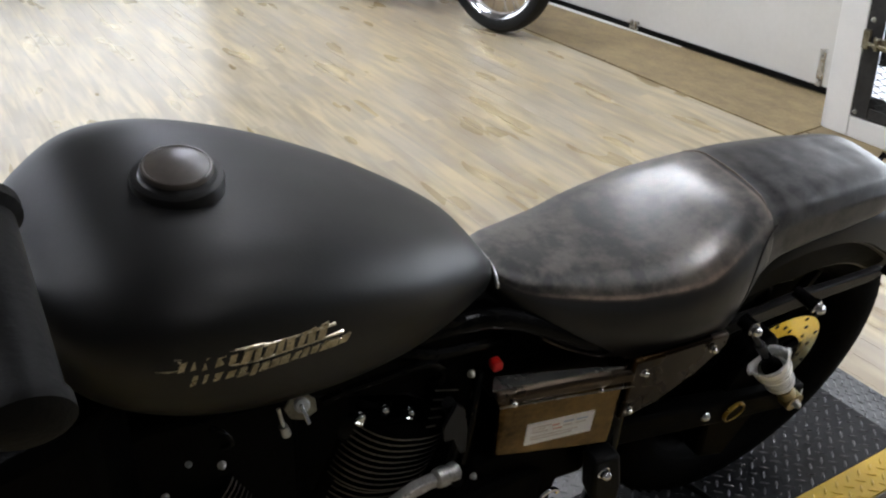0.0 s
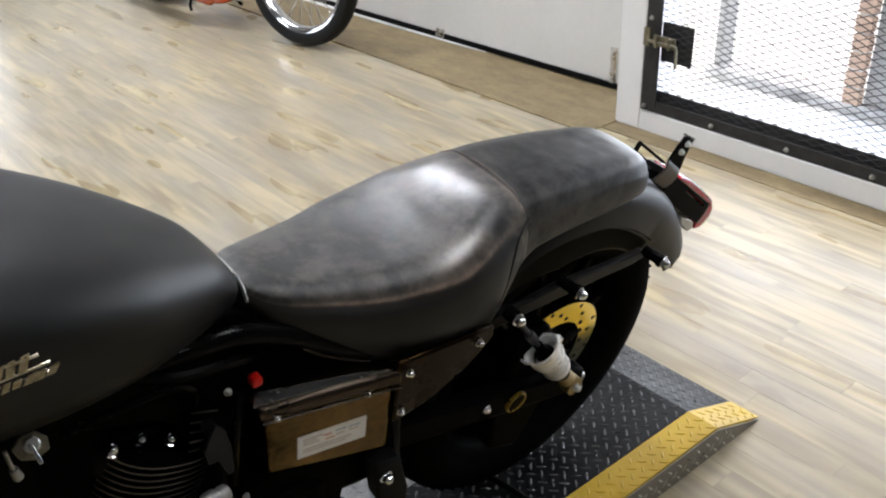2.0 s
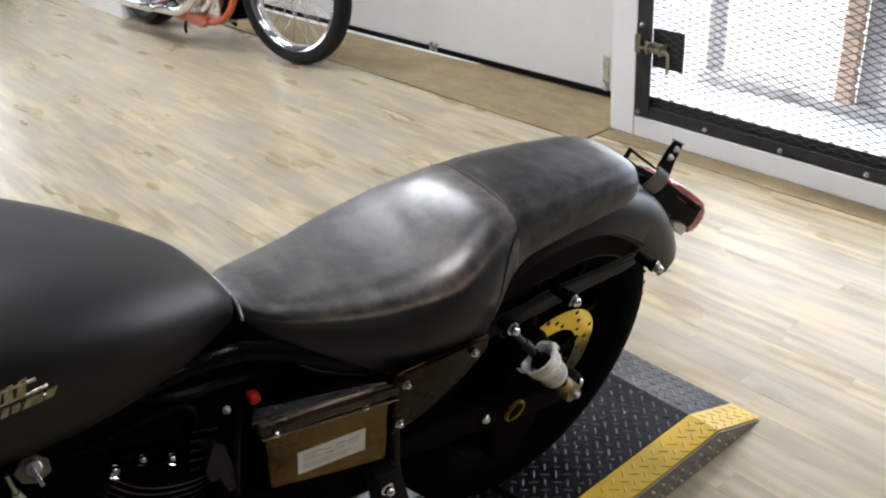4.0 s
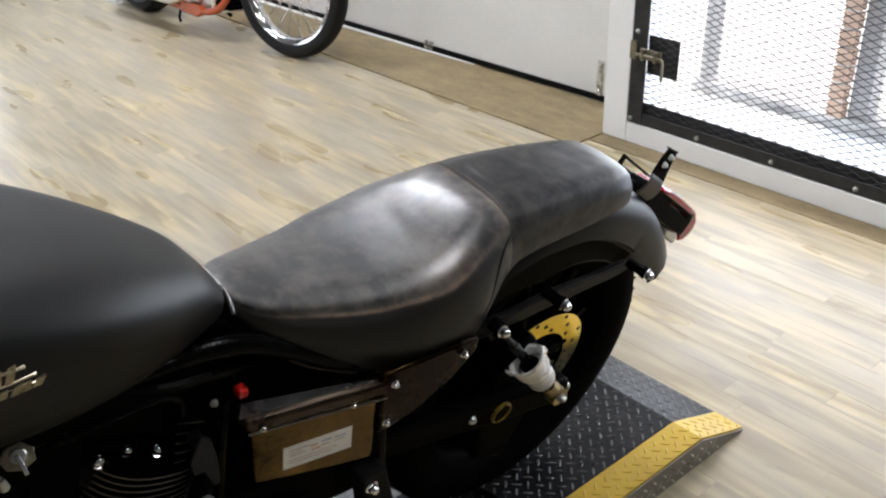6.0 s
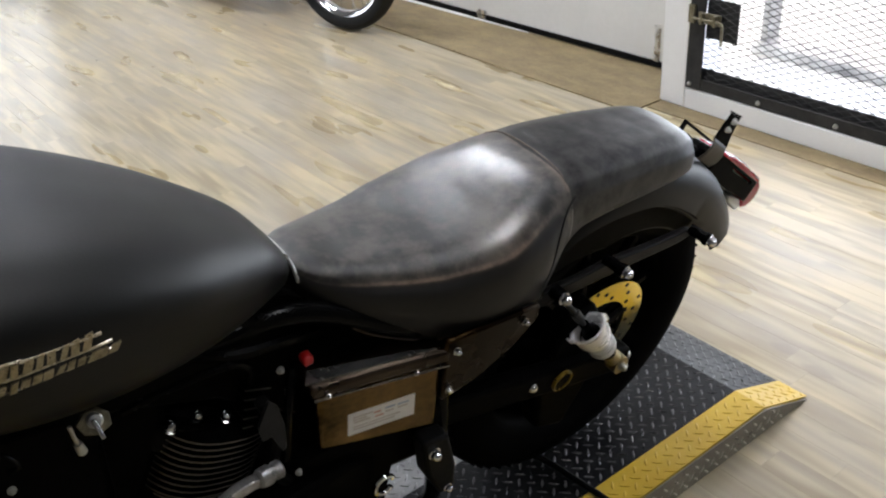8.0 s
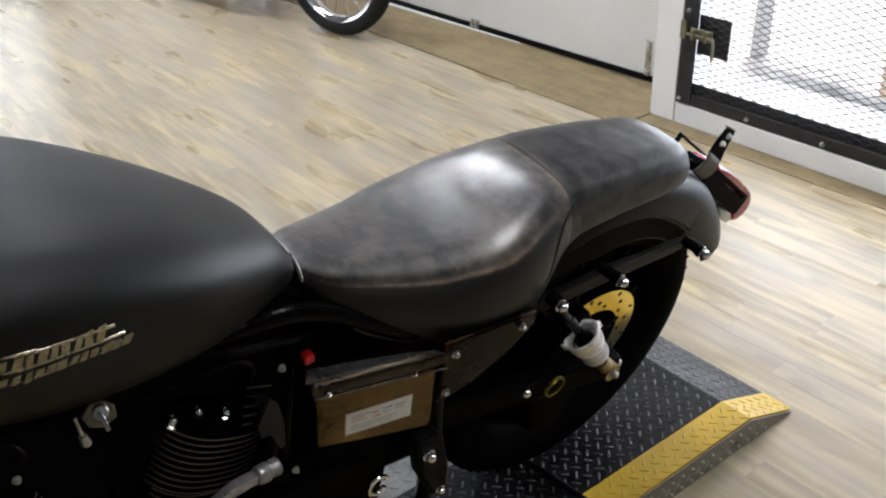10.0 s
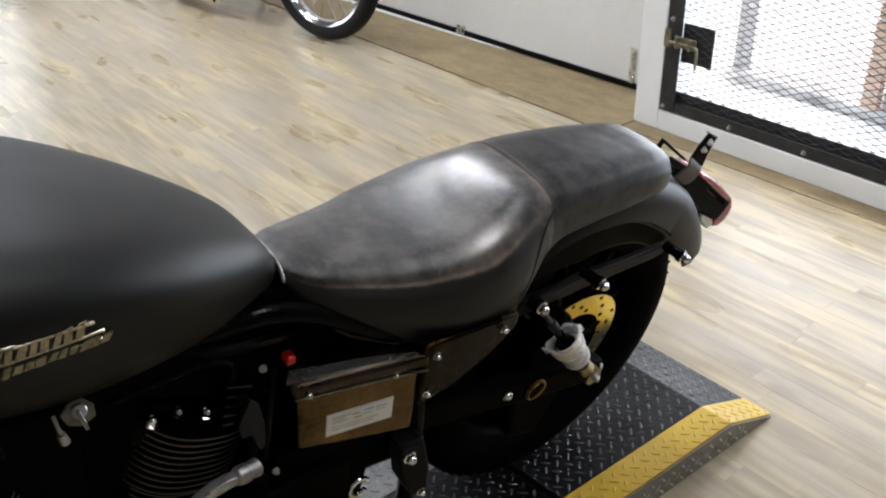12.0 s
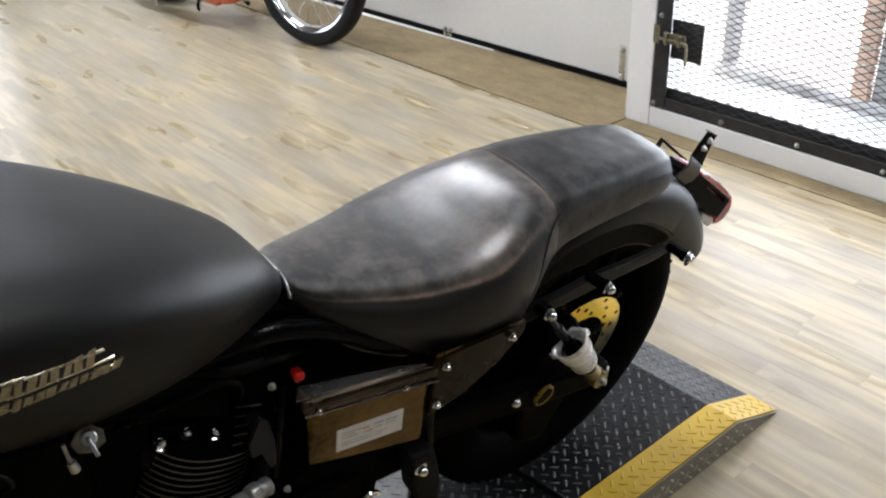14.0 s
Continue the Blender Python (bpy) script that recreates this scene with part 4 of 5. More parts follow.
part("rim", bm, M_WRINKLE, wheel, "gloss black rim")
bm = bmesh.new()
lathe(bm, [(0.04, -0.050), (0.045, -0.046), (0.034, -0.03), (0.034, 0.03), (0.045, 0.06), (0.04, 0.075)], (AX, 0, AZ), (0, 1, 0), 32)
part("hub", bm, M_GLOSS, wheel)
for i in range(9):
    a = 2 * math.pi * i / 9
    d = Vector((math.cos(a), 0, math.sin(a)))
    e = Vector((math.cos(a + 0.16), 0, math.sin(a + 0.16)))
    tube(bm := bmesh.new(), [Vector((AX, -0.02, AZ)) + d * 0.03, Vector((AX, -0.012, AZ)) + e * 0.21], [0.014, 0.010], 8)
    part("spoke", bm, M_GLOSS, wheel)

# dark disc added to close the view through the spokes
part("spoke_gap_disc", lathe(bmesh.new(), [(0.02, -0.012), (0.12, -0.006), (0.214, -0.010), (0.214, 0.010), (0.12, 0.006), (0.02, 0.012)], (AX, 0.012, AZ), (0, 1, 0), 48), M_WRINKLE, wheel, "dark disc closing the wheel behind the spokes")
part("belt_pulley", lathe(bmesh.new(), [(0.05, 0.0), (0.115, 0.0), (0.120, 0.004), (0.120, 0.030), (0.05, 0.034)], (AX, 0.075, AZ), (0, 1, 0), 48), M_WRINKLE, bike, "black belt pulley")
# black block added to close the gap ahead of the wheel
bm = bmesh.new()
loft(bm, [[(x, 0.015, z0), (x, 0.095, z0), (x, 0.095, z1), (x, 0.015, z1)] for x, z0, z1 in ((0.70, 0.34, 0.60), (0.80, 0.35, 0.60), (0.86, 0.40, 0.60))])
part("wheel_gap_filler", bm, M_WRINKLE, bike, "black filler block in front of the wheel", bevel=0.01)
bm = bmesh.new()
prism(bm, [(0.62, 0.33), (0.95, 0.44), (1.15, 0.42), (1.15, 0.24), (0.95, 0.22), (0.62, 0.24)], 'y', 0.118, 0.130)
part("belt_guard", bm, M_WRINKLE, bike, "black belt guard", bevel=0.004)
# brake disc with drilled holes on its carrier
disc = part("brake_disc", lathe(bmesh.new(), [(0.092, -0.0025), (0.137, -0.0025), (0.137, 0.0025), (0.092, 0.0025)], (AX, -0.056, AZ), (0, 1, 0), 72, closed=True), M_DISC, bike, "polished steel brake disc, yellow reflection painted into its tint", angle=30)
bm = bmesh.new()
for i in range(30):
    a = 2 * math.pi * i / 30
    rr = 0.101 + 0.0140 * (i % 3)
    lathe(bm, [(0.0042, 0), (0.0042, 0.0008)], (AX + rr * math.cos(a), -0.0592, AZ + rr * math.sin(a)), (0, 1, 0), 10)
# disc tipped out of the wheel plane to mirror the yellow edge
DISC_TILT = Matrix.Translation((AX, -0.056, AZ)) @ Euler((radians(5.5), 0, 0)).to_matrix().to_4x4() @ Matrix.Translation((-AX, 0.056, -AZ))
disc.data.transform(DISC_TILT)
bm.transform(DISC_TILT)
tagged(part("drill_holes", bm, M_RUBBER, disc, "dark drilled holes"), kind="stuff")
for i in range(5):
    a = 2 * math.pi * (i + 0.3) / 5
    d = Vector((math.cos(a), 0, math.sin(a)))
    tube(bm := bmesh.new(), [Vector((AX, -0.054, AZ)) + d * 0.035, Vector((AX, -0.056, AZ)) + d * 0.098], [0.012, 0.009], 8)
    part("carrier_arm", bm, M_GLOSS, disc)
part("carrier", lathe(bmesh.new(), [(0.02, -0.006), (0.055, -0.006), (0.057, 0.004), (0.02, 0.006)], (AX, -0.056, AZ), (0, 1, 0), 36, closed=True), M_DISC, disc)
for i in range(5):
    a = 2 * math.pi * (i + 0.3) / 5
    acorn("disc_bolt", (AX + 0.038 * math.cos(a), -0.062, AZ + 0.038 * math.sin(a)), (0, -1, 0), 0.006, disc, M_ALLOY)

bm = bmesh.new()
prism(bm, [(0.985, 0.475), (1.045, 0.480), (1.070, 0.430), (1.060, 0.360), (1.075, 0.300), (1.020, 0.200), (0.955, 0.230), (0.940, 0.350)], 'y', -0.112, -0.070)
part("brake_caliper", bm, M_WRINKLE, bike, "black brake caliper over the disc", bevel=0.008)

# swing arm, axle nut and adjuster plug
for sgn in (-1, 1):
    bm = bmesh.new()
    pts = [(0.690, sgn * 0.105, 0.440), (0.80, sgn * 0.112, 0.415), (0.95, sgn * 0.116, 0.372), (1.14, sgn * 0.118, 0.318)]
    rings = []
    for p in catmull(pts, 20):
        rings.append([(p[0], p[1] - 0.016, p[2] - 0.026), (p[0], p[1] + 0.016, p[2] - 0.026), (p[0], p[1] + 0.016, p[2] + 0.026), (p[0], p[1] - 0.016, p[2] + 0.026)])
    loft(bm, rings)
    arm = part("swing_arm", bm, M_WRINKLE, bike, "gloss black swing arm", bevel=0.006, angle=30)
    if sgn < 0:
        part("plug", lathe(bmesh.new(), [(0.0175, 0), (0.0175, 0.0045), (0.001, 0.0048)], (0.966, -0.132, 0.369), (0.0, -1, -0.09), 28), M_WRINKLE, arm, "black plug")
        part("plug_ring", lathe(bmesh.new(), [(0.0210, 0), (0.0212, 0.004), (0.0198, 0.0065), (0.0178, 0.0060), (0.0176, 0.002)], (0.966, -0.132, 0.369), (0.0, -1, -0.09), 28), M_RING, arm, "plug ring painted yellow for the mirrored platform edge")
        acorn("axle_nut", (0.896, -0.128, 0.396), (0, -1, 0), 0.009, arm, M_CHROME, "chrome cap nut")
        acorn("axle_nut", (1.122, -0.134, 0.316), (0, -1, 0), 0.008, arm, M_ZINC)
        acorn("adjuster_bolt", (1.150, -0.118, 0.305), (1, 0, -0.1), 0.008, arm, M_ALLOY)

# shock absorbers
for sgn in (-1, 1):
    T, B = Vector((0.908, sgn * 0.140, 0.592)), Vector((1.092, sgn * 0.140, 0.345))
    ax = (B - T)
    ln = ax.length
    d = ax.normalized()
    bm = bmesh.new()
    lathe(bm, [(0.0042, 0), (0.0042, 0.062), (0.0078, 0.063), (0.0078, 0.095), (0.0042, 0.096), (0.0042, 0.135)], T + d * 0.012, d, 14)
    shock = part("shock_absorber", bm, M_STEEL, bike, "rear shock with a bare rod, silver cup and coil")
    bm = bmesh.new()
    lathe(bm, [(0.011, -0.010), (0.011, 0.010)], T, (0, 1, 0), 18)
    lathe(bm, [(0.010, 0.006), (0.012, 0.018), (0.009, 0.026)], T, d, 18)
    part("top_eye", bm, M_GLOSS, shock)
    acorn("eye_nut", T + Vector((0, sgn * 0.010, 0)), (0, sgn, 0), 0.0082, shock, M_CHROME, "chrome acorn nut")
    # silver cup with an uneven, flared lip
    bm = bmesh.new()
    u, v, w = frame_of(d)
    prof_c = [(0.0335, 0.000), (0.0358, 0.0008), (0.0364, 0.003), (0.0350, 0.008), (0.0318, 0.016), (0.0302, 0.028), (0.0300, 0.034), (0.0283, 0.0355), (0.0283, 0.038), (0.0300, 0.0395), (0.0298, 0.044), (0.0281, 0.0455), (0.0281, 0.048), (0.0296, 0.0495), (0.0290, 0.055), (0.0240, 0.060), (0.0230, 0.058), (0.0262, 0.052), (0.0285, 0.026), (0.0312, 0.010)]
    rows = []
    for r, h in prof_c:
        ring = []
        for k in range(48):
            a = 2 * math.pi * k / 48
            rad = u * math.cos(a) + v * math.sin(a)
            away = rad.dot(Vector((0.12, -sgn * 0.95, 0.25)).normalized())
            cut = min(1.0, max(0.0, (away + 0.22) / 0.35))
            sh = cut * max(0.0, 0.056 - h)
            ring.append(T + d * (0.113 + h * 1.12 + sh) + rad * r)
        rows.append([bm.verts.new(p) for p in ring])
    rows.append(rows[0])
    for a_, b_ in zip(rows, rows[1:]):
        for k in range(48):
            bm.faces.new((a_[k], a_[(k + 1) % 48], b_[(k + 1) % 48], b_[k]))
    part("cup", bm, M_CUP, shock, "silver open spring cup with a flared lip")
    bm = bmesh.new()
    hel = []
    for k in range(110):
        a = 2 * math.pi * k / 22
        hel.append(T + d * (0.184 + 0.046 * k / 109) + (u * math.cos(a) + v * math.sin(a)) * 0.0200)
    tube(bm, hel, 0.0045, 8)
    part("coil", bm, M_SILVER, shock, "chrome coil spring")
    bm = bmesh.new()
    lathe(bm, [(0.008, 0.125), (0.008, 0.155), (0.016, 0.165), (0.017, 0.228), (0.021, 0.231), (0.020, 0.240), (0.016, 0.248), (0.012, 0.270)], T, d, 24)
    part("damper_body", bm, M_WRINKLE, shock)
    bm = bmesh.new()
    lathe(bm, [(0.017, -0.015), (0.017, 0.015)], B, (0, 1, 0), 18)
    lathe(bm, [(0.013, ln - 0.05), (0.015, ln - 0.012)], T, d, 14)
    part("bottom_eye", bm, M_BRASS, shock, "dull zinc lower eye")
    acorn("eye_nut", B + Vector((0, sgn * 0.015, 0)), (0, sgn, 0), 0.0065, shock, M_ZINC)

# battery box with lid and label
def yb(x):
    return -0.103 - 0.20 * (x - 0.525)


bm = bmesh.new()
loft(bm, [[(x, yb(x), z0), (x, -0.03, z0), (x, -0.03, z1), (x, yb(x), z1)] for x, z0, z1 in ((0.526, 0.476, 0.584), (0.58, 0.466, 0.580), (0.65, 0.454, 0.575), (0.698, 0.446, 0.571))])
bbox = part("battery_box", bm, M_BOX, bike, "satin black battery box, brown floor reflection painted into its colour", bevel=0.007, segs=3)
bm = bmesh.new()
loft(bm, [[(x, yb(x) - 0.006, z1 + 0.003), (x, -0.02, z1 + 0.003), (x, -0.02, z1 + 0.012), (x, yb(x) + 0.030, z1 + 0.024), (x, yb(x) + 0.004, z1 + 0.026), (x, yb(x) - 0.005, z1 + 0.020)] for x, z1 in ((0.517, 0.584), (0.61, 0.580), (0.706, 0.574))])
lid = part("lid", bm, M_COVER, bbox, "black lid with a bright edge", bevel=0.004, segs=2)
bm = bmesh.new()
loft(bm, [[(x, yb(x) - 0.0075, z1 + 0.002), (x, yb(x) - 0.0055, z1 + 0.002), (x, yb(x) - 0.0055, z1 + 0.0045), (x, yb(x) - 0.0075, z1 + 0.0045)] for x, z1 in ((0.519, 0.583), (0.61, 0.577), (0.705, 0.569))])
part("lid_edge", bm, M_LEDGE, lid)
for x in (0.536, 0.655):
    acorn("screw", (x, yb(x) - 0.008, 0.592 - 0.08 * (x - 0.525)), (0, -1, 0.2), 0.0035, lid)
# tapering pale sliver painting the lit part of the lid top
bm = bmesh.new()
loft(bm, [[(0.512, -0.098, z), (0.690, -0.134, z - 0.008), (0.655, -0.118, z - 0.007), (0.526, -0.078, z - 0.001)] for z in (0.6095, 0.6125)])
part("lid_lit_sliver", bm, M_LEDGE, lid, "pale sliver painting the lit top of the lid", smooth=False)


def on_box(x0, x1, z0, z1, lift):
    q = bmesh.new()
    loft(q, [[(x0, yb(x0) - lift, z0), (x1, yb(x1) - lift, z0), (x1, yb(x1) - lift, z1), (x0, yb(x0) - lift, z1)],
             [(x0, yb(x0) + 0.001, z0), (x1, yb(x1) + 0.001, z0), (x1, yb(x1) + 0.001, z1), (x0, yb(x0) + 0.001, z1)]])
    return q


label = part("label", on_box(0.566, 0.661, 0.490, 0.532, 0.0012), M_LABEL, bbox, "white warning label with faded print", smooth=False)
for i, (x0, x1, z, m) in enumerate(((0.573, 0.600, 0.524, M_INK), (0.573, 0.592, 0.519, M_INK), (0.573, 0.596, 0.514, M_INK), (0.602, 0.612, 0.521, M_INKRED), (0.604, 0.616, 0.513, M_INKRED), (0.618, 0.632, 0.523, M_INKBLUE),
                                    (0.618, 0.630, 0.516, M_INK), (0.636, 0.652, 0.522, M_INKBLUE), (0.636, 0.650, 0.516, M_INK), (0.573, 0.640, 0.505, M_INK), (0.573, 0.632, 0.500, M_INK))):
    part("print_bar", on_box(x0, x1, z - 0.0014, z + 0.0014, 0.0017), m, label, smooth=False)

# side cover plate behind the box
bm = bmesh.new()
loft(bm, [[(x, y, z0), (x, y + 0.012, z0), (x, y + 0.012, z1), (x, y, z1)] for x, y, z0, z1 in ((0.700, -0.142, 0.500, 0.614), (0.76, -0.146, 0.512, 0.610), (0.82, -0.147, 0.540, 0.604), (0.868, -0.146, 0.574, 0.597))])
cover = part("side_cover", bm, M_SIDECOVER, bike, "satin black side cover", bevel=0.004)
for p in ((0.713, -0.148, 0.597), (0.708, -0.144, 0.522), (0.835, -0.150, 0.586)):
    acorn("screw", p, (0, -1, 0), 0.0050, cover)

# frame tubes
for sgn in (-1, 1):
    for pts, r in (([(0.02, 0, 0.90), (0.10, sgn * 0.03, 0.80), (0.35, sgn * 0.05, 0.715), (0.53, sgn * 0.065, 0.70), (0.70, sgn * 0.10, 0.61), (0.90, sgn * 0.105, 0.575)], 0.014),
                   ([(0.72, sgn * 0.10, 0.60), (0.725, sgn * 0.11, 0.45), (0.728, sgn * 0.112, 0.35), (0.748, sgn * 0.09, 0.24), (0.755, sgn * 0.06, 0.12), (0.60, sgn * 0.05, 0.09), (0.30, sgn * 0.08, 0.09), (0.02, sgn * 0.08, 0.16), (-0.06, sgn * 0.04, 0.55), (0.0, 0, 0.86)], 0.015)):
        part("frame_tube", tube(bmesh.new(), pts, r, 12, 50), M_GLOSS, bike, "gloss black frame tube")
# red connector and cables below the tank tail
part("red_plug", box(bmesh.new(), 0.521, 0.535, -0.084, -0.068, 0.624, 0.638), M_RED, bike, "small red plug", bevel=0.003)
for pts, r, m in (([(0.36, -0.05, 0.715), (0.43, -0.072, 0.690), (0.50, -0.07, 0.672), (0.56, -0.05, 0.640)], 0.008, M_GLOSS), ([(0.40, -0.04, 0.73), (0.47, -0.06, 0.715), (0.55, -0.06, 0.690)], 0.010, M_GLOSS),
                  ([(0.46, -0.08, 0.60), (0.475, -0.085, 0.54), (0.47, -0.08, 0.46), (0.50, -0.08, 0.40)], 0.009, M_RUBBER), ([(0.51, -0.07, 0.62), (0.49, -0.09, 0.56), (0.485, -0.09, 0.48)], 0.006, M_GLOSS)):
    part("cable", tube(bmesh.new(), pts, r, 8, 24), m, bike, "black cable")
acorn("frame_bolt", (0.490, -0.078, 0.635), (0, -1, 0.3), 0.0042, bike, M_ZINC)

# engine: two finned cylinders in a V on a black crankcase
engine = part("engine", bmesh.ops.create_cube(bm := bmesh.new(), size=0.001) and bm, M_WRINKLE, bike, "black air-cooled V-twin engine with machined fins")
crank = Vector((0.262, 0, 0.258))
for lean in (22.5, -22.5):
    d = Vector((math.sin(radians(lean)), 0, math.cos(radians(lean))))
    u = Vector((d.z, 0, -d.x))

    def oval(h, ru, rv, n=36, off=0.0):
        return [crank + d * h + u * off + u * (ru * math.copysign(abs(math.cos(2 * math.pi * k / n)) ** 0.8, math.cos(2 * math.pi * k / n))) + Vector((0, rv * math.copysign(abs(math.sin(2 * math.pi * k / n)) ** 0.8, math.sin(2 * math.pi * k / n)), 0)) for k in range(n)]
    loft(bm := bmesh.new(), [oval(0.10, 0.055, 0.055), oval(0.31, 0.056, 0.056)])
    barrel = part("barrel", bm, M_WRINKLE, engine)
    for i in range(20):
        h = 0.150 + 0.0097 * i
        g, o = 0.078 + (0.005 if i > 9 else 0.0), (0.032 if lean > 0 else 0.0)
        q = bmesh.new()
        loft(q, [oval(h - 0.0016, g - 0.006, g - 0.004, off=o), oval(h - 0.0016, g - 0.0015, g, off=o), oval(h + 0.0016, g - 0.0015, g, off=o), oval(h + 0.0016, g - 0.006, g - 0.004, off=o)])
        part("fin", q, M_WRINKLE, barrel, "black cooling fin")
        q = bmesh.new()
        rows = [oval(h - 0.0011, g - 0.0012, g + 0.0003, off=o), oval(h + 0.0011, g - 0.0012, g + 0.0003, off=o), oval(h + 0.0011, g - 0.0022, g - 0.0007, off=o), oval(h - 0.0011, g - 0.0022, g - 0.0007, off=o)]
        loft(q, rows, False)
        part("fin_edge", q, M_FINEDGE, barrel, "machined bright fin edge")
    bm = bmesh.new()
    loft(bm, [oval(0.302, 0.060, 0.056), oval(0.334, 0.061, 0.058), oval(0.340, 0.059, 0.056), oval(0.3425, 0.054, 0.051), oval(0.3425, 0.040, 0.034), oval(0.350, 0.036, 0.030), oval(0.352, 0.030, 0.024)])
    rocker = part("rocker_cover", bm, M_GLOSS, engine, "gloss black rocker cover")
    for du, dv in ((-0.040, -0.056), (0.0, -0.046), (0.036, -0.056), (-0.04, 0.052), (0.04, 0.052)):
        acorn("cover_bolt", crank + d * 0.340 + u * du + Vector((0, dv * 0.86, 0)), d, 0.0074, rocker)
bm = bmesh.new()
lathe(bm, [(0.10, -0.10), (0.13, -0.09), (0.135, 0.0), (0.13, 0.09), (0.10, 0.10)], crank, (0, 1, 0), 40)
loft(bm, [[(x, -w, z0), (x, w, z0), (x, w, z1), (x, -w, z1)] for x, w, z0, z1 in ((0.30, 0.10, 0.14, 0.40), (0.45, 0.115, 0.14, 0.42), (0.58, 0.11, 0.15, 0.42), (0.640, 0.09, 0.18, 0.38))])
part("crankcase", bm, M_WRINKLE, engine, bevel=0.01)
bm = bmesh.new()
lathe(bm, [(0.02, -0.055), (0.085, -0.050), (0.110, -0.035), (0.115, 0.0)], (0.27, -0.105, 0.25), (0, 1, 0), 40)
lathe(bm, [(0.02, -0.055), (0.075, -0.050), (0.095, -0.035), (0.10, 0.0)], (0.52, -0.105, 0.26), (0, 1, 0), 40)
box(bm, 0.27, 0.52, -0.155, -0.105, 0.165, 0.345)
part("primary_cover", bm, M_GLOSS, engine, "gloss black primary cover", bevel=0.01)
bm = bmesh.new()
loft(bm, [[(x, -w, z0), (x, 0.02, z0), (x, 0.02, z1), (x, -w, z1)] for x, w, z0, z1 in ((0.50, 0.088, 0.20, 0.46), (0.58, 0.096, 0.20, 0.47), (0.643, 0.094, 0.235, 0.47), (0.656, 0.094, 0.330, 0.47), (0.72, 0.090, 0.312, 0.46))])
part("gearbox", bm, M_WRINKLE, engine, "black gearbox casing", bevel=0.012)
# two black blocks added where only darkness shows round the cylinders
bm = bmesh.new()
loft(bm, [[(x, -w, z0), (x, w, z0), (x, w, z1), (x, -w, z1)] for x, w, z0, z1 in ((0.02, 0.05, 0.38, 0.70), (0.12, 0.06, 0.36, 0.72), (0.24, 0.06, 0.36, 0.70), (0.28, 0.05, 0.40, 0.66))])
part("front_filler", bm, M_WRINKLE, engine, "black filler block at the front cylinder", bevel=0.012)
bm = bmesh.new()
loft(bm, [[(x, -0.035, z0), (x, 0.09, z0), (x, 0.09, z1), (x, -0.035, z1)] for x, z0, z1 in ((0.20, 0.30, 0.70), (0.27, 0.28, 0.73), (0.36, 0.30, 0.72))])
part("cylinder_gap_filler", bm, M_WRINKLE, engine, "black filler block between the cylinders", bevel=0.012)
# carburettor side and wiring panel behind the engine
bm = bmesh.new()
lathe(bm, [(0.02, 0.0), (0.085, 0.004), (0.10, 0.02), (0.10, 0.05), (0.085, 0.062), (0.02, 0.066)], (0.27, 0.115, 0.55), (0, 1, 0), 32)
lathe(bm, [(0.03, 0.0), (0.03, 0.12)], (0.27, 0.0, 0.55), (0, 1, 0), 20)
part("air_cleaner", bm, M_WRINKLE, engine, "round black air cleaner", bevel=0.003)
bm = bmesh.new()
loft(bm, [[(x, -w, z0), (x, w, z0), (x, w, z1), (x, -w, z1)] for x, w, z0, z1 in ((0.03, 0.03, 0.80, 0.86), (0.14, 0.045, 0.66, 0.80), (0.30, 0.05, 0.655, 0.765), (0.42, 0.052, 0.60, 0.748), (0.52, 0.046, 0.50, 0.728), (0.62, 0.06, 0.44, 0.645), (0.74, 0.085, 0.40, 0.615), (0.86, 0.085, 0.46, 0.600))])
part("backbone", bm, M_WRINKLE, bike, "black frame backbone with a wiring panel", bevel=0.008)
bm = bmesh.new()
loft(bm, [[(x, 0.04, z0), (x, 0.11, z0), (x, 0.11, z1), (x, 0.04, z1)] for x, z0, z1 in ((0.48, 0.24, 0.62), (0.60, 0.24, 0.62), (0.72, 0.26, 0.60))])
part("oil_tank", bm, M_GLOSS, bike, "black oil tank", bevel=0.015, segs=3)
for pts in ([(0.15, 0.06, 0.50), (0.10, 0.13, 0.46), (0.09, 0.16, 0.34), (0.16, 0.17, 0.22), (0.40, 0.175, 0.19), (1.15, 0.18, 0.24)], [(0.39, 0.06, 0.50), (0.44, 0.13, 0.45), (0.46, 0.17, 0.34), (0.55, 0.175, 0.29), (1.20, 0.18, 0.31)]):
    part("exhaust_pipe", tube(bmesh.new(), pts, [0.022, 0.022, 0.022, 0.03, 0.036, 0.036], 14, 40), M_GLOSS, bike, "black exhaust pipe")
# black block added where only darkness shows below the tank front
bm = bmesh.new()
loft(bm, [[(x, -w, z0), (x, w, z0), (x, w, z1), (x, -w, z1)] for x, w, z0, z1 in ((-0.10, 0.10, 0.40, 0.74), (-0.02, 0.115, 0.38, 0.79), (0.06, 0.11, 0.42, 0.80), (0.10, 0.06, 0.50, 0.80))])
part("downtube_gap_filler", bm, M_WRINKLE, bike, "black filler panel behind the downtube", bevel=0.012)
# ignition switch on its plate, and the fuel tap, under the tank
SW = Matrix.Translation((0.267, -0.088, 0.702)) @ Vector((-0.10, -0.78, 0.62)).to_track_quat('Z', 'Y').to_matrix().to_4x4()
bm = bmesh.new()
loft(bm, [[SW @ Vector((0.0175 * math.cos(a) * sx, 0.0150 * math.sin(a), h)) for a, sx in zip(np.linspace(0.3, 0.3 + 2 * math.pi, 8)[:-1], (1, 1.1, 0.9, 1.05, 1, 0.95, 1.1))] for h in (-0.004, 0.0)])
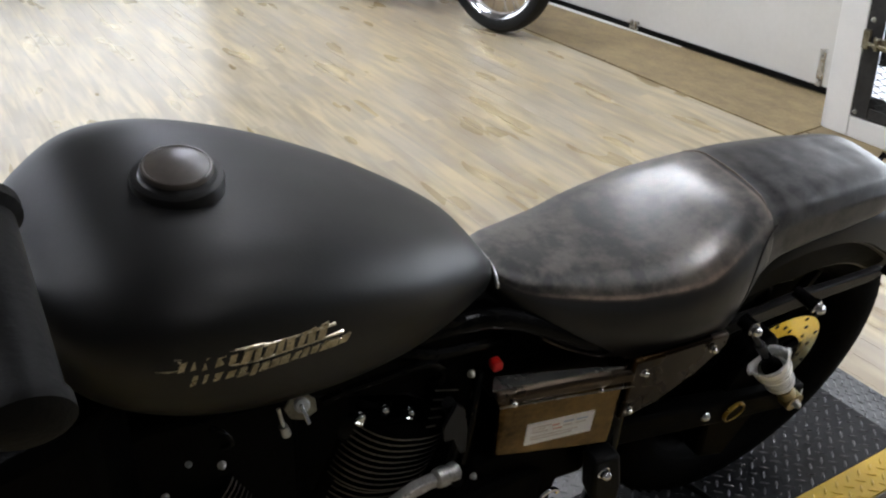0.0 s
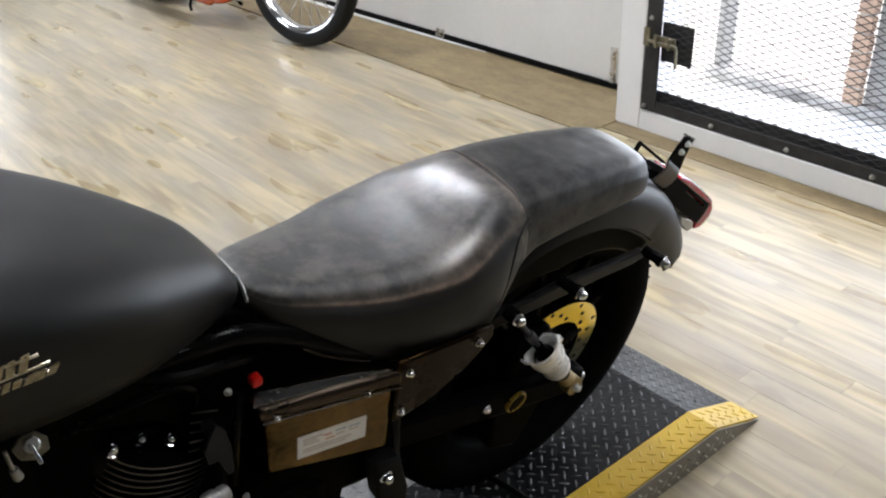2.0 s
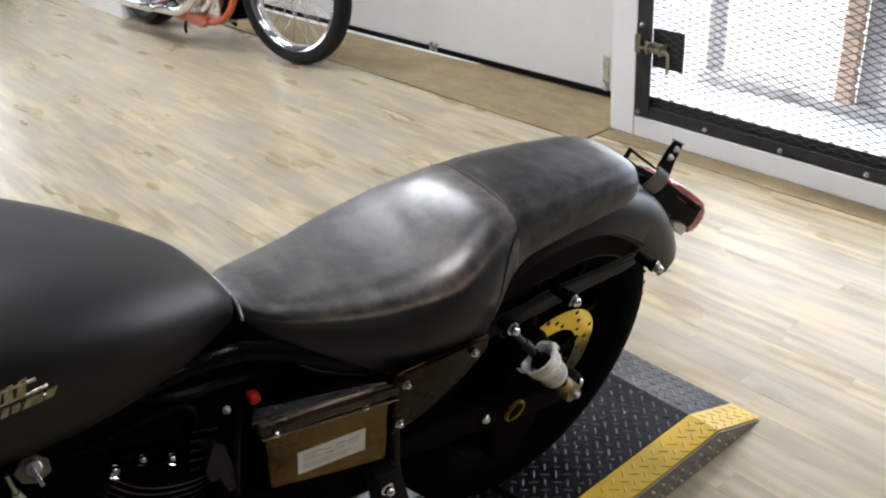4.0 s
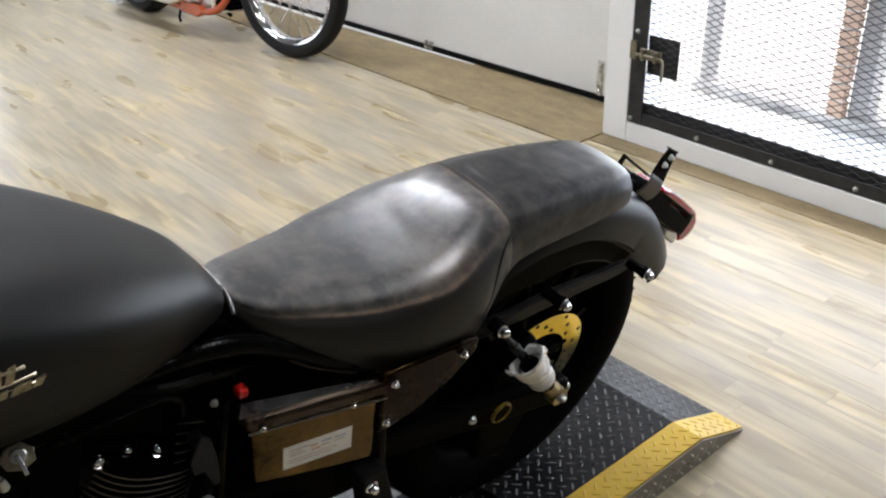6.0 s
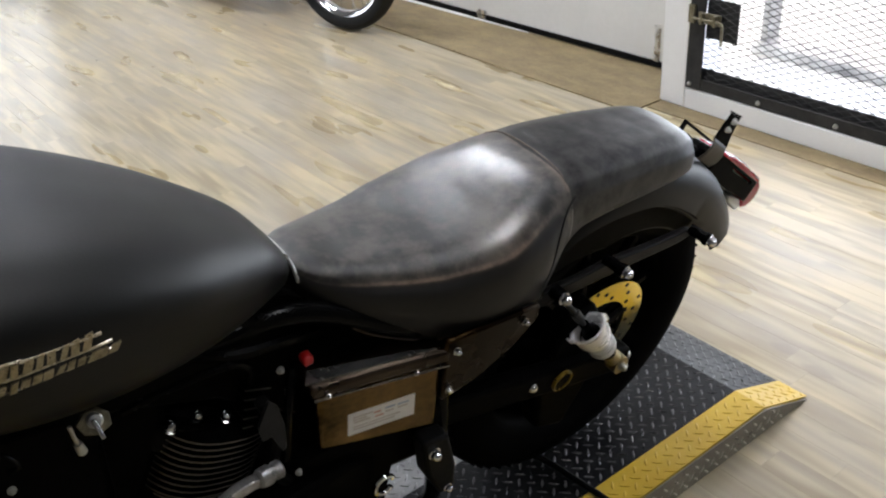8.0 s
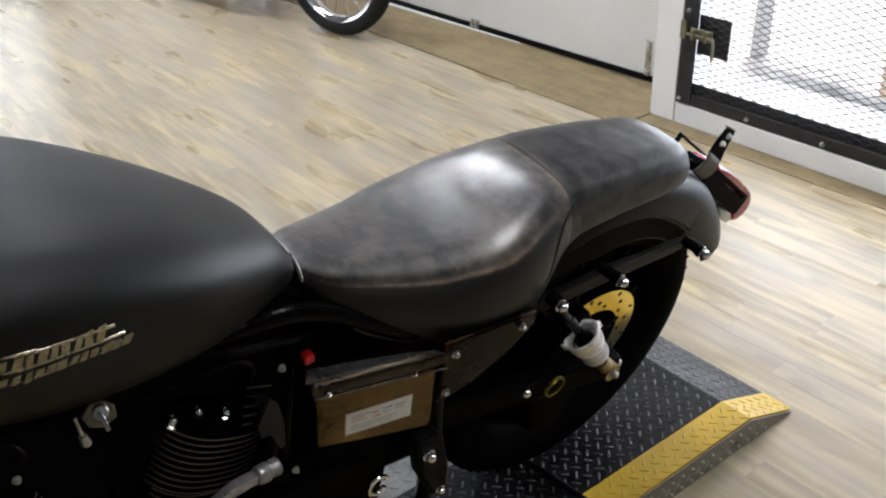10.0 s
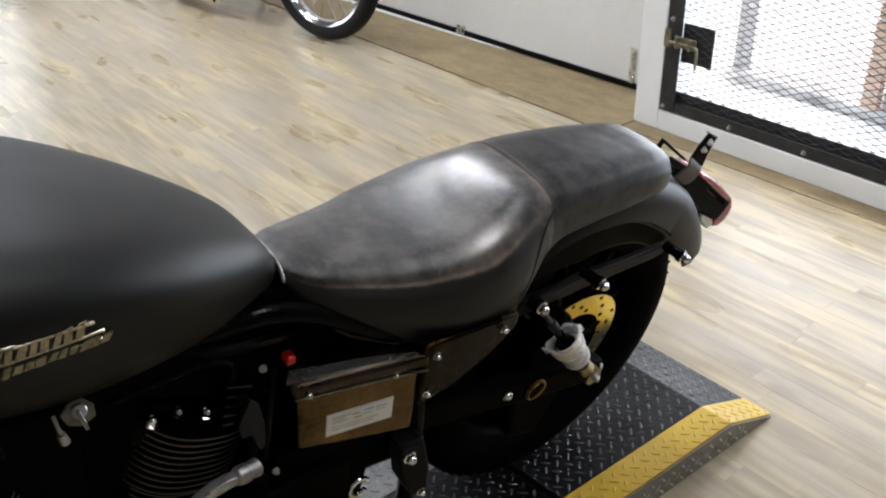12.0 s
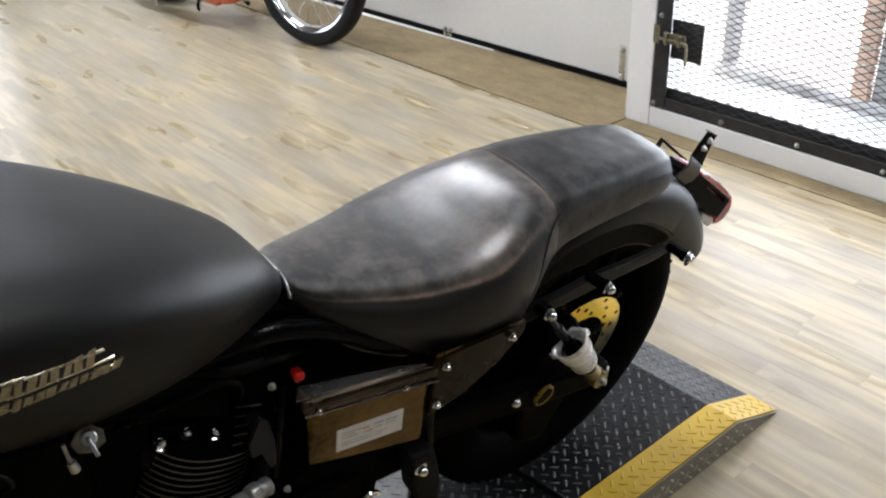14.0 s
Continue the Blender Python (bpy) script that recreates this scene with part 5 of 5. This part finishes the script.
switch = part("ignition_switch", bm, M_SWITCH, bike, "worn metal ignition switch on a plate", bevel=0.001)
bm = bmesh.new()
lathe(bm, [(0.0085, 0.0), (0.0085, 0.004), (0.0065, 0.006), (0.0008, 0.0062)], SW @ Vector((0.001, 0.002, 0.0)), SW.to_3x3() @ Vector((0, 0, 1)), 20)
part("lock_barrel", bm, M_ZINC, switch, "dull zinc lock barrel")
part("key", box(bmesh.new(), -0.0022, 0.0022, -0.019, 0.004, 0.006, 0.009, SW @ Euler((0, 0, radians(12))).to_matrix().to_4x4()), M_CHROME, switch, "bright metal key", bevel=0.0008)
bm = bmesh.new()
tube(bm, [(0.243, -0.085, 0.708), (0.244, -0.089, 0.694), (0.246, -0.090, 0.682)], 0.0022, 8)
tube(bm, [(0.2455, -0.090, 0.684), (0.248, -0.091, 0.670)], [0.0045, 0.0055], 10)
part("fuel_tap", bm, M_ZINC, bike, "chrome fuel tap lever")
# short head fins beside the rocker cover
for k in range(5):
    x0, z0, ln, dz = 0.437 + 0.002 * k, 0.556 + 0.0160 * k, 0.014 + 0.005 * k, -0.0045 - 0.0028 * k
    bm = bmesh.new()
    loft(bm, [[(x0, y, z0 - 0.0014), (x0 + ln, y, z0 + dz - 0.0014), (x0 + ln, y, z0 + dz + 0.0014), (x0, y, z0 + 0.0014)] for y in (-0.071, -0.01)])
    fin = part("head_fin", bm, M_WRINKLE, engine, "black head fin", smooth=False)
    bm = bmesh.new()
    loft(bm, [[(x0, y, z0 - 0.0010), (x0 + ln, y, z0 + dz - 0.0010), (x0 + ln, y, z0 + dz + 0.0010), (x0, y, z0 + 0.0010)] for y in (-0.0725, -0.0708)])
    part("fin_edge", bm, M_FINEDGE, fin, "machined bright fin edge", smooth=False)
# black bracket between the engine and the battery box, window reflection painted in as blue
bm = bmesh.new()
prism(bm, [(0.462, 0.612), (0.446, 0.575), (0.450, 0.546), (0.463, 0.546), (0.476, 0.508), (0.483, 0.512), (0.482, 0.557), (0.474, 0.597)], 'y', -0.097, -0.092)
part("engine_bracket", bm, M_BLUED, bike, "black engine bracket with a bluish reflection painted in", bevel=0.001)
# cast alloy arm below the box front: a round boss, a flat bar and a bent tail
bm = bmesh.new()
rings = []
for x, z, dx, dz in ((0.444, 0.489, 0.001, 0.0075), (0.424, 0.491, 0.001, 0.0085), (0.404, 0.489, 0.002, 0.0090), (0.384, 0.481, 0.002, 0.008), (0.360, 0.470, 0.002, 0.007), (0.335, 0.460, 0.002, 0.007)):
    rings.append([(x + dx, -0.112, z - dz), (x + dx, -0.098, z - dz), (x - dx, -0.098, z + dz), (x - dx, -0.112, z + dz)])
loft(bm, rings)
arm = part("alloy_arm", bm, M_CAST, bike, "cast alloy arm", bevel=0.002, angle=30)
bm = bmesh.new()
lathe(bm, [(0.009, -0.014), (0.0125, -0.011), (0.0135, -0.004), (0.0135, 0.004), (0.0110, 0.006), (0.0110, 0.011), (0.0125, 0.013), (0.0125, 0.020), (0.009, 0.023)], (0.447, -0.105, 0.490), (1, 0.12, -0.16), 14)
part("boss", bm, M_CAST, arm, "turned alloy boss")
# small linkage parts at the front of the primary
for at, d, r in (((0.355, -0.115, 0.488), (0.2, -1, 0.3), 0.005), ((0.338, -0.120, 0.470), (-0.6, -0.6, 0.5), 0.006), ((0.112, -0.105, 0.664), (0, -1, 0.3), 0.0035), ((0.173, -0.102, 0.676), (0, -1, 0.3), 0.0038), ((0.141, -0.100, 0.694), (-0.3, -1, 0.4), 0.003), ((0.490, -0.110, 0.470), (0, -1, 0.2), 0.004)):
    acorn("linkage_bolt", at, d, r, bike, M_ZINC)
for pts, r in (([(0.168, -0.100, 0.735), (0.180, -0.104, 0.724), (0.186, -0.104, 0.706), (0.176, -0.100, 0.700)], 0.003), ([(0.30, -0.07, 0.675), (0.34, -0.08, 0.69), (0.42, -0.08, 0.685), (0.45, -0.075, 0.66), (0.452, -0.07, 0.63)], 0.005)):
    part("cable", tube(bmesh.new(), pts, r, 8, 24), M_GLOSS, bike, "black cable")
# stand bracket, peg and clamp ring
bm = bmesh.new()
prism(bm, [(0.668, 0.435), (0.716, 0.425), (0.736, 0.345), (0.739, 0.285), (0.712, 0.285), (0.682, 0.350)], 'y', -0.150, -0.118)
peg = part("peg_bracket", bm, M_RUBBER, bike, "black peg bracket", bevel=0.006)
acorn("bolt", (0.688, -0.150, 0.404), (0, -1, 0), 0.0085, peg)
acorn("bolt", (0.722, -0.150, 0.298), (0, -1, 0), 0.006, peg)
bm = bmesh.new()
tube(bm, [(0.628 + 0.016 * math.cos(a), -0.115, 0.337 + 0.018 * math.sin(a)) for a in np.linspace(0.4, 5.6, 24)], 0.0042, 8)
part("clamp_ring", bm, M_CHROME, bike, "chrome clamp ring")
bm = bmesh.new()
tube(bm, [(0.36, -0.13, 0.15), (0.38, -0.21, 0.05), (0.385, -0.245, 0.058)], 0.011, 10)
part("side_stand", bm, M_GLOSS, bike, "black side stand")
# hand-grip and bar
bm = bmesh.new()
tube(bm, [(-0.09, 0.0, 1.08), (-0.10, -0.08, 1.14), (-0.05, -0.17, 1.205), (0.022, -0.26, 1.205), (0.030, -0.29, 1.20)], 0.0115, 12, 30)
bar = part("handlebar", bm, M_GLOSS, bike, "black handlebar")
bm = bmesh.new()
lathe(bm, [(0.015, 0), (0.021, 0.004), (0.021, 0.01), (0.017, 0.014), (0.0172, 0.110), (0.0195, 0.113), (0.0195, 0.121), (0.012, 0.125)], (0.030, -0.298, 1.192), (-0.03, -0.975, -0.22), 28)
part("grip", bm, M_RUBBER, bar, "black rubber grip")
bm = bmesh.new()
lathe(bm, [(0.014, -0.03), (0.020, -0.022), (0.021, 0.012), (0.016, 0.02)], (0.022, -0.268, 1.206), (0.1, -0.95, -0.2), 20)
part("lever_perch", bm, M_GLOSS, bar)
part("steering_neck", lathe(bmesh.new(), [(0.03, -0.14), (0.033, -0.12), (0.033, 0.10), (0.03, 0.13)], (-0.02, 0, 0.93), (-0.45, 0, 1), 24), M_GLOSS, bike, "black steering neck")
part("bar_riser", tube(bmesh.new(), [(-0.08, 0, 1.04), (-0.09, 0, 1.085)], 0.02, 14), M_GLOSS, bike)

# tail lamp and plate bracket
TL = Matrix(((0.79, 0, 0.613, 1.36), (0, 1, 0, 0), (-0.613, 0, 0.79, 0.60), (0, 0, 0, 1)))     # along the lamp, across, outward


def side_plate(poly, y0, y1):
    """A plate standing along the bike, from its outline in the lamp's own axes."""
    q = bmesh.new()
    loft(q, [[TL @ Vector((a, y, b)) for a, b in poly] for y in (y0, y1)])
    return q


tail = part("tail_lamp", side_plate([(0.004, 0.010), (0.020, 0.026), (0.205, 0.018), (0.212, -0.016), (0.150, -0.026), (0.004, -0.014)], -0.042, 0.016), M_GLOSS, bike, "black tail lamp housing with a red lens", bevel=0.004)
LENS = [(0.030, 0.016), (0.040, 0.0310), (0.080, 0.0365), (0.129, 0.038), (0.180, 0.0355), (0.222, 0.034), (0.246, 0.024), (0.257, 0.008), (0.255, -0.012), (0.244, -0.028), (0.226, -0.034), (0.208, -0.020), (0.204, 0.016)]
part("lens", side_plate(LENS, -0.047, 0.018), M_LENS, tail, "red lens", bevel=0.006, segs=3, angle=50)
part("clear_strip", side_plate([(0.150, -0.027), (0.205, -0.021), (0.222, -0.031), (0.214, -0.043), (0.165, -0.040)], -0.046, 0.040), M_LABEL, tail, "clear lower window", bevel=0.003)
bracket = part("plate_bracket", side_plate([(-0.010, -0.006), (0.0, -0.006), (0.0, 0.0), (-0.010, 0.0)], -0.045, 0.045), M_GLOSS, bike, "slotted black plate bracket with an upright arm")


def slotted(y0, y1, u0, u1, v0, v1, s0, s1, t0, t1):
    """A side plate u0..u1 by v0..v1 with one long slot s0..s1 by t0..t1."""
    q = bmesh.new()
    for a0, a1, b0, b1 in ((u0, u1, t1, v1), (u0, u1, v0, t0), (u0, s0, t0, t1), (s1, u1, t0, t1)):
        box(q, a0, a1, y0, y1, b0, b1, TL)
    return q


part("slotted_plate", slotted(-0.053, -0.049, 0.004, 0.207, -0.020, 0.0235, 0.083, 0.184, 0.0115, 0.0180), M_WRINKLE, bracket, "slotted black side plate")
part("slotted_plate", slotted(0.049, 0.053, 0.022, 0.165, 0.020, 0.044, 0.034, 0.150, 0.026, 0.039), M_WRINKLE, bracket, "slotted black side plate")
bm = bmesh.new()
loft(bm, [[TL @ Vector((a, y, b)) for a, y in ((-0.049, yo), (-0.049, yo + 0.004), (0.006, yo + 0.004), (0.006, yo))] for b, yo in ((-0.008, -0.050), (0.006, -0.056), (0.020, -0.059), (0.032, -0.056), (0.038, -0.052))])
part("saddle", bm, M_BROWN, bracket, "worn dusty saddle band", bevel=0.0015)
part("arm", side_plate([(-0.046, 0.036), (0.010, 0.036), (-0.004, 0.062), (-0.012, 0.090), (-0.046, 0.086), (-0.048, 0.062)], -0.053, -0.049), M_WRINKLE, bracket, "black upright bracket arm", bevel=0.001)
part("arm_tab", side_plate([(-0.046, 0.0862), (-0.012, 0.0902), (-0.012, 0.0925), (-0.046, 0.0885)], -0.0535, -0.046), M_WRINKLE, bracket)
for a, b in ((-0.027, 0.077), (-0.030, 0.060)):
    acorn("rivet", TL @ Vector((a, -0.053, b)), (0, -1, 0), 0.0048, bracket, M_LABEL)

# black strap lying over the platform edge
strap = part("strap", tube(bmesh.new(), [(1.035, 1.02, PZ + 0.008), (1.055, 0.962, PZ + 0.008), (1.062, 0.90, PZ + 0.0085), (1.068, 0.79, PZ + 0.0098), (1.070, 0.762, PZ + 0.002), (1.072, 0.750, 0.035), (1.074, 0.725, 0.0085), (1.09, 0.64, 0.0075)], 0.0065, 8, 40), M_RUBBER)
tagged(strap, "thin black rubber cord lying across the yellow platform edge", "cord")

# ---- the orange motorcycle by the door ----
OM = pose(2.40, 5.33, 0, 0, 0, -86) @ pose(0, 0, 0, -5, 0, 0)
orange = thing("motorcycle", OM, "orange and chrome motorcycle with spoked wheels beside the white door", "motorcycle")
# local: x forward, y to its left, z up
FWX, FWR = 1.44, 0.340


def wire_wheel(name, at, turn, radius, width, tyre_h, parent, spokes, label):
    w = thing(name, pose(*at, 0, 0, turn), label, "")
    w.parent = parent
    W = width / 2
    R = radius
    part("tyre", lathe(bmesh.new(), [(R - tyre_h, -W * 0.72), (R - tyre_h * 0.6, -W), (R - tyre_h * 0.25, -W * 0.9), (R - 0.004, -W * 0.45), (R, 0), (R - 0.004, W * 0.45), (R - tyre_h * 0.25, W * 0.9), (R - tyre_h * 0.6, W), (R - tyre_h, W * 0.72), (R - tyre_h - 0.004, 0)], (0, 0, 0), (0, 1, 0), 72, closed=True), M_TYRE2, w, "black tyre")
    r = R - tyre_h
    part("rim", lathe(bmesh.new(), [(r - 0.002, -W * 0.74), (r + 0.008, -W * 0.78), (r + 0.006, -W * 0.66), (r - 0.012, -W * 0.5), (r - 0.018, 0), (r - 0.012, W * 0.5), (r + 0.006, W * 0.66), (r + 0.008, W * 0.78), (r - 0.002, W * 0.74), (r - 0.020, W * 0.45), (r - 0.026, 0), (r - 0.020, -W * 0.45)], (0, 0, 0), (0, 1, 0), 72, closed=True), M_CHROME, w, "chrome rim")
    part("hub", lathe(bmesh.new(), [(0.014, -0.075), (0.038, -0.06), (0.040, -0.045), (0.022, -0.03), (0.022, 0.03), (0.040, 0.045), (0.038, 0.06), (0.014, 0.075)], (0, 0, 0), (0, 1, 0), 28), M_CHROME, w, "chrome hub")
    for i in range(spokes):
        a = 2 * math.pi * i / spokes
        s = 1 if i % 2 else -1
        off = 0.55 * (1 if (i // 2) % 2 else -1)
        p = Vector((0.036 * math.cos(a + off), s * 0.045, 0.036 * math.sin(a + off)))
        q = Vector(((r - 0.018) * math.cos(a), s * 0.006, (r - 0.018) * math.sin(a)))
        part("spoke", tube(bmesh.new(), [p, q], 0.0022, 5), M_CHROME, w)
    return w


front = wire_wheel("front_wheel", (FWX, 0, FWR), 11, FWR, 0.095, 0.070, orange, 40, "spoked chrome front wheel with a black tyre")
rear = wire_wheel("rear_wheel", (0, 0, 0.33), 0, 0.33, 0.15, 0.09, orange, 40, "wide rear wheel with a black tyre")
for sgn in (-1, 1):
    part("fork_leg", tube(bmesh.new(), [(FWX, sgn * 0.085, FWR), (FWX - 0.10, sgn * 0.085, FWR + 0.22), (FWX - 0.30, sgn * 0.085, 0.95)], [0.024, 0.024, 0.018], 14), M_CHROME, orange, "chrome fork leg")
    part("frame_rail", tube(bmesh.new(), [(0.02, sgn * 0.12, 0.33), (0.25, sgn * 0.13, 0.22), (0.45, sgn * 0.12, 0.14), (0.80, sgn * 0.11, 0.13), (1.00, sgn * 0.09, 0.22), (1.09, sgn * 0.05, 0.55), (1.12, 0, 0.88)], 0.019, 12, 40), M_ORANGE, orange, "orange painted frame tube")
bm = bmesh.new()
box(bm, 0.88, 0.99, -0.07, 0.07, 0.16, 0.34)
for k in range(6):
    box(bm, 0.99, 1.005, -0.06, 0.06, 0.175 + 0.026 * k, 0.183 + 0.026 * k)
part("regulator", bm, M_WRINKLE, orange, "black finned regulator", bevel=0.004)
bm = bmesh.new()
prism(bm, [(0.62, 0.105), (0.78, 0.100), (0.84, 0.14), (0.80, 0.165), (0.62, 0.160)], 'y', -0.135, -0.10)
part("side_guard", bm, M_ORANGE, orange, "orange lower side guard", bevel=0.008, segs=3)
bm = bmesh.new()
lathe(bm, [(0.10, -0.12), (0.14, -0.11), (0.15, 0.0), (0.14, 0.11), (0.10, 0.12)], (0.72, 0, 0.30), (0, 1, 0), 36)
box(bm, 0.48, 0.90, -0.10, 0.10, 0.13, 0.36)
oe = part("engine", bm, M_ALLOY, orange, "polished engine with chrome covers", bevel=0.01)
bm = bmesh.new()
lathe(bm, [(0.02, -0.155), (0.07, -0.15), (0.09, -0.135), (0.09, -0.11)], (0.72, 0, 0.31), (0, 1, 0), 30)
lathe(bm, [(0.02, -0.150), (0.05, -0.145), (0.06, -0.13), (0.06, -0.11)], (0.56, 0, 0.27), (0, 1, 0), 30)
part("cam_cover", bm, M_CHROME, oe, "chrome cam cover")
for lean in (22.5, -22.5):
    d = Vector((math.sin(radians(lean)), 0, math.cos(radians(lean))))
    bm = bmesh.new()
    for i in range(12):
        lathe(bm, [(0.075, 0.14 + 0.017 * i), (0.075, 0.147 + 0.017 * i)], (0.72, 0, 0.28), d, 24)
    lathe(bm, [(0.055, 0.10), (0.055, 0.36), (0.07, 0.37), (0.06, 0.41)], (0.72, 0, 0.28), d, 24)
    part("cylinder", bm, M_ALLOY, oe, "finned alloy cylinder")
for k, (z, x1, r) in enumerate(((0.165, -0.08, 0.036), (0.235, -0.12, 0.036))):
    bm = bmesh.new()
    tube(bm, [(0.80 - 0.2 * k, -0.12, 0.52), (0.84 - 0.2 * k, -0.16, 0.40), (0.80 - 0.2 * k, -0.175, 0.28), (0.66 - 0.1 * k, -0.18, z + 0.02), (0.45, -0.18, z), (x1, -0.18, z)], r * 0.72, 14, 40)
    lathe(bm, [(r * 0.7, 0), (r, 0.03), (r, 0.40), (r * 0.86, 0.43), (r * 0.7, 0.425)], (0.36, -0.18, z), (-1, 0, 0), 24)
    part("exhaust_pipe", bm, M_CHROME, orange, "chrome exhaust pipe")
for x in (0.36, 0.50):
    bm = bmesh.new()
    tube(bm, [(x, -0.13, 0.19), (x + 0.03, -0.22, 0.19), (x + 0.03, -0.29, 0.19)], 0.012, 10)
    part("foot_peg", bm, M_CHROME, orange, "chrome foot peg")
bm = bmesh.new()
tube(bm, [(0.52, 0.10, 0.16), (0.56, 0.17, 0.08), (0.57, 0.21, 0.035)], 0.010, 8)
part("side_stand", bm, M_RUBBER, orange, "black side stand")
bm = bmesh.new()
tube(bm, [(0.50, -0.06, 0.12), (0.50, -0.08, 0.05), (0.52, -0.085, 0.03)], 0.008, 8)
part("drain_hose", bm, M_RUBBER, orange, "black hose")

# ---- floor planks: the nearest as pieces of their own, the rest joined ----
PW, PL, GAP = 0.066, 0.62, 0.0002
rng = random.Random(7)
shared = {}
far = bmesh.new()
near_n = 0


def plank_data(w, ln):
    key = (round(w, 3), round(ln, 3))
    if key not in shared:
        q = bmesh.new()
        c = 0.0001
        lo = [q.verts.new((sx * w / 2, sy * ln / 2, -0.003)) for sx, sy in ((-1, -1), (1, -1), (1, 1), (-1, 1))]
        mid = [q.verts.new((sx * w / 2, sy * ln / 2, -0.0006)) for sx, sy in ((-1, -1), (1, -1), (1, 1), (-1, 1))]
        top = [q.verts.new((sx * (w / 2 - c), sy * (ln / 2 - c), 0.0)) for sx, sy in ((-1, -1), (1, -1), (1, 1), (-1, 1))]
        for a, b in ((lo, mid), (mid, top)):
            for i in range(4):
                q.faces.new((a[i], a[(i + 1) % 4], b[(i + 1) % 4], b[i]))
        q.faces.new(top)
        me = bpy.data.meshes.new("plank")
        q.to_mesh(me)
        q.free()
        me.materials.append(M_PLANK)
        shared[key] = me
    return shared[key]


x = 2.740 - PW / 2
while x > ROOM_X0:
    y = ROOM_Y0 - rng.random() * PL
    while y < ROOM_Y1:
        y0, y1 = max(y, ROOM_Y0), min(y + PL, ROOM_Y1)
        if y1 - y0 > 0.05:
            c = (x, (y0 + y1) / 2)
            if -0.3 < x and 1.0 < c[1] < 5.6 and near_n < 300 and y1 - y0 > PL - 0.01:
                ob = new("plank", plank_data(PW - GAP, PL - GAP))
                ob.location = (c[0], c[1], 0)
                ob.parent = floor
                near_n += 1
            else:
                w, ln = (PW - GAP) / 2, (y1 - y0 - GAP) / 2
                q = 0.0001
                lo = [far.verts.new((c[0] + sx * w, c[1] + sy * ln, -0.0012)) for sx, sy in ((-1, -1), (1, -1), (1, 1), (-1, 1))]
                top = [far.verts.new((c[0] + sx * (w - q), c[1] + sy * (ln - q), 0)) for sx, sy in ((-1, -1), (1, -1), (1, 1), (-1, 1))]
                for i in range(4):
                    far.faces.new((lo[i], lo[(i + 1) % 4], top[(i + 1) % 4], top[i]))
                far.faces.new(top)
        y += PL
    x -= PW
tagged(part("planks", far, M_PLANK, floor, "vinyl planks", smooth=False), kind="stuff")

# a few dark crumbs on the floor
for (x, y), r in zip(((2.635, 3.202), (2.478, 3.633), (2.247, 4.28), (1.406, 4.402), (2.023, 3.48)), (0.006, 0.004, 0.004, 0.004, 0.003)):
    q = bmesh.new()
    bmesh.ops.create_icosphere(q, subdivisions=1, radius=r)
    for v in q.verts:
        v.co = Vector((v.co.x * rng.uniform(0.7, 1.4) + x, v.co.y * rng.uniform(0.7, 1.3) + y, v.co.z * 0.35 + 0.0062 + (0.006 if x > 2.712 else 0.0) - 0.0048 * (r < 0.005)))
    tagged(part("crumb", q, M_RUBBER), "small dark crumb of dirt on the plank floor", "crumb", "crumbs on the floor")
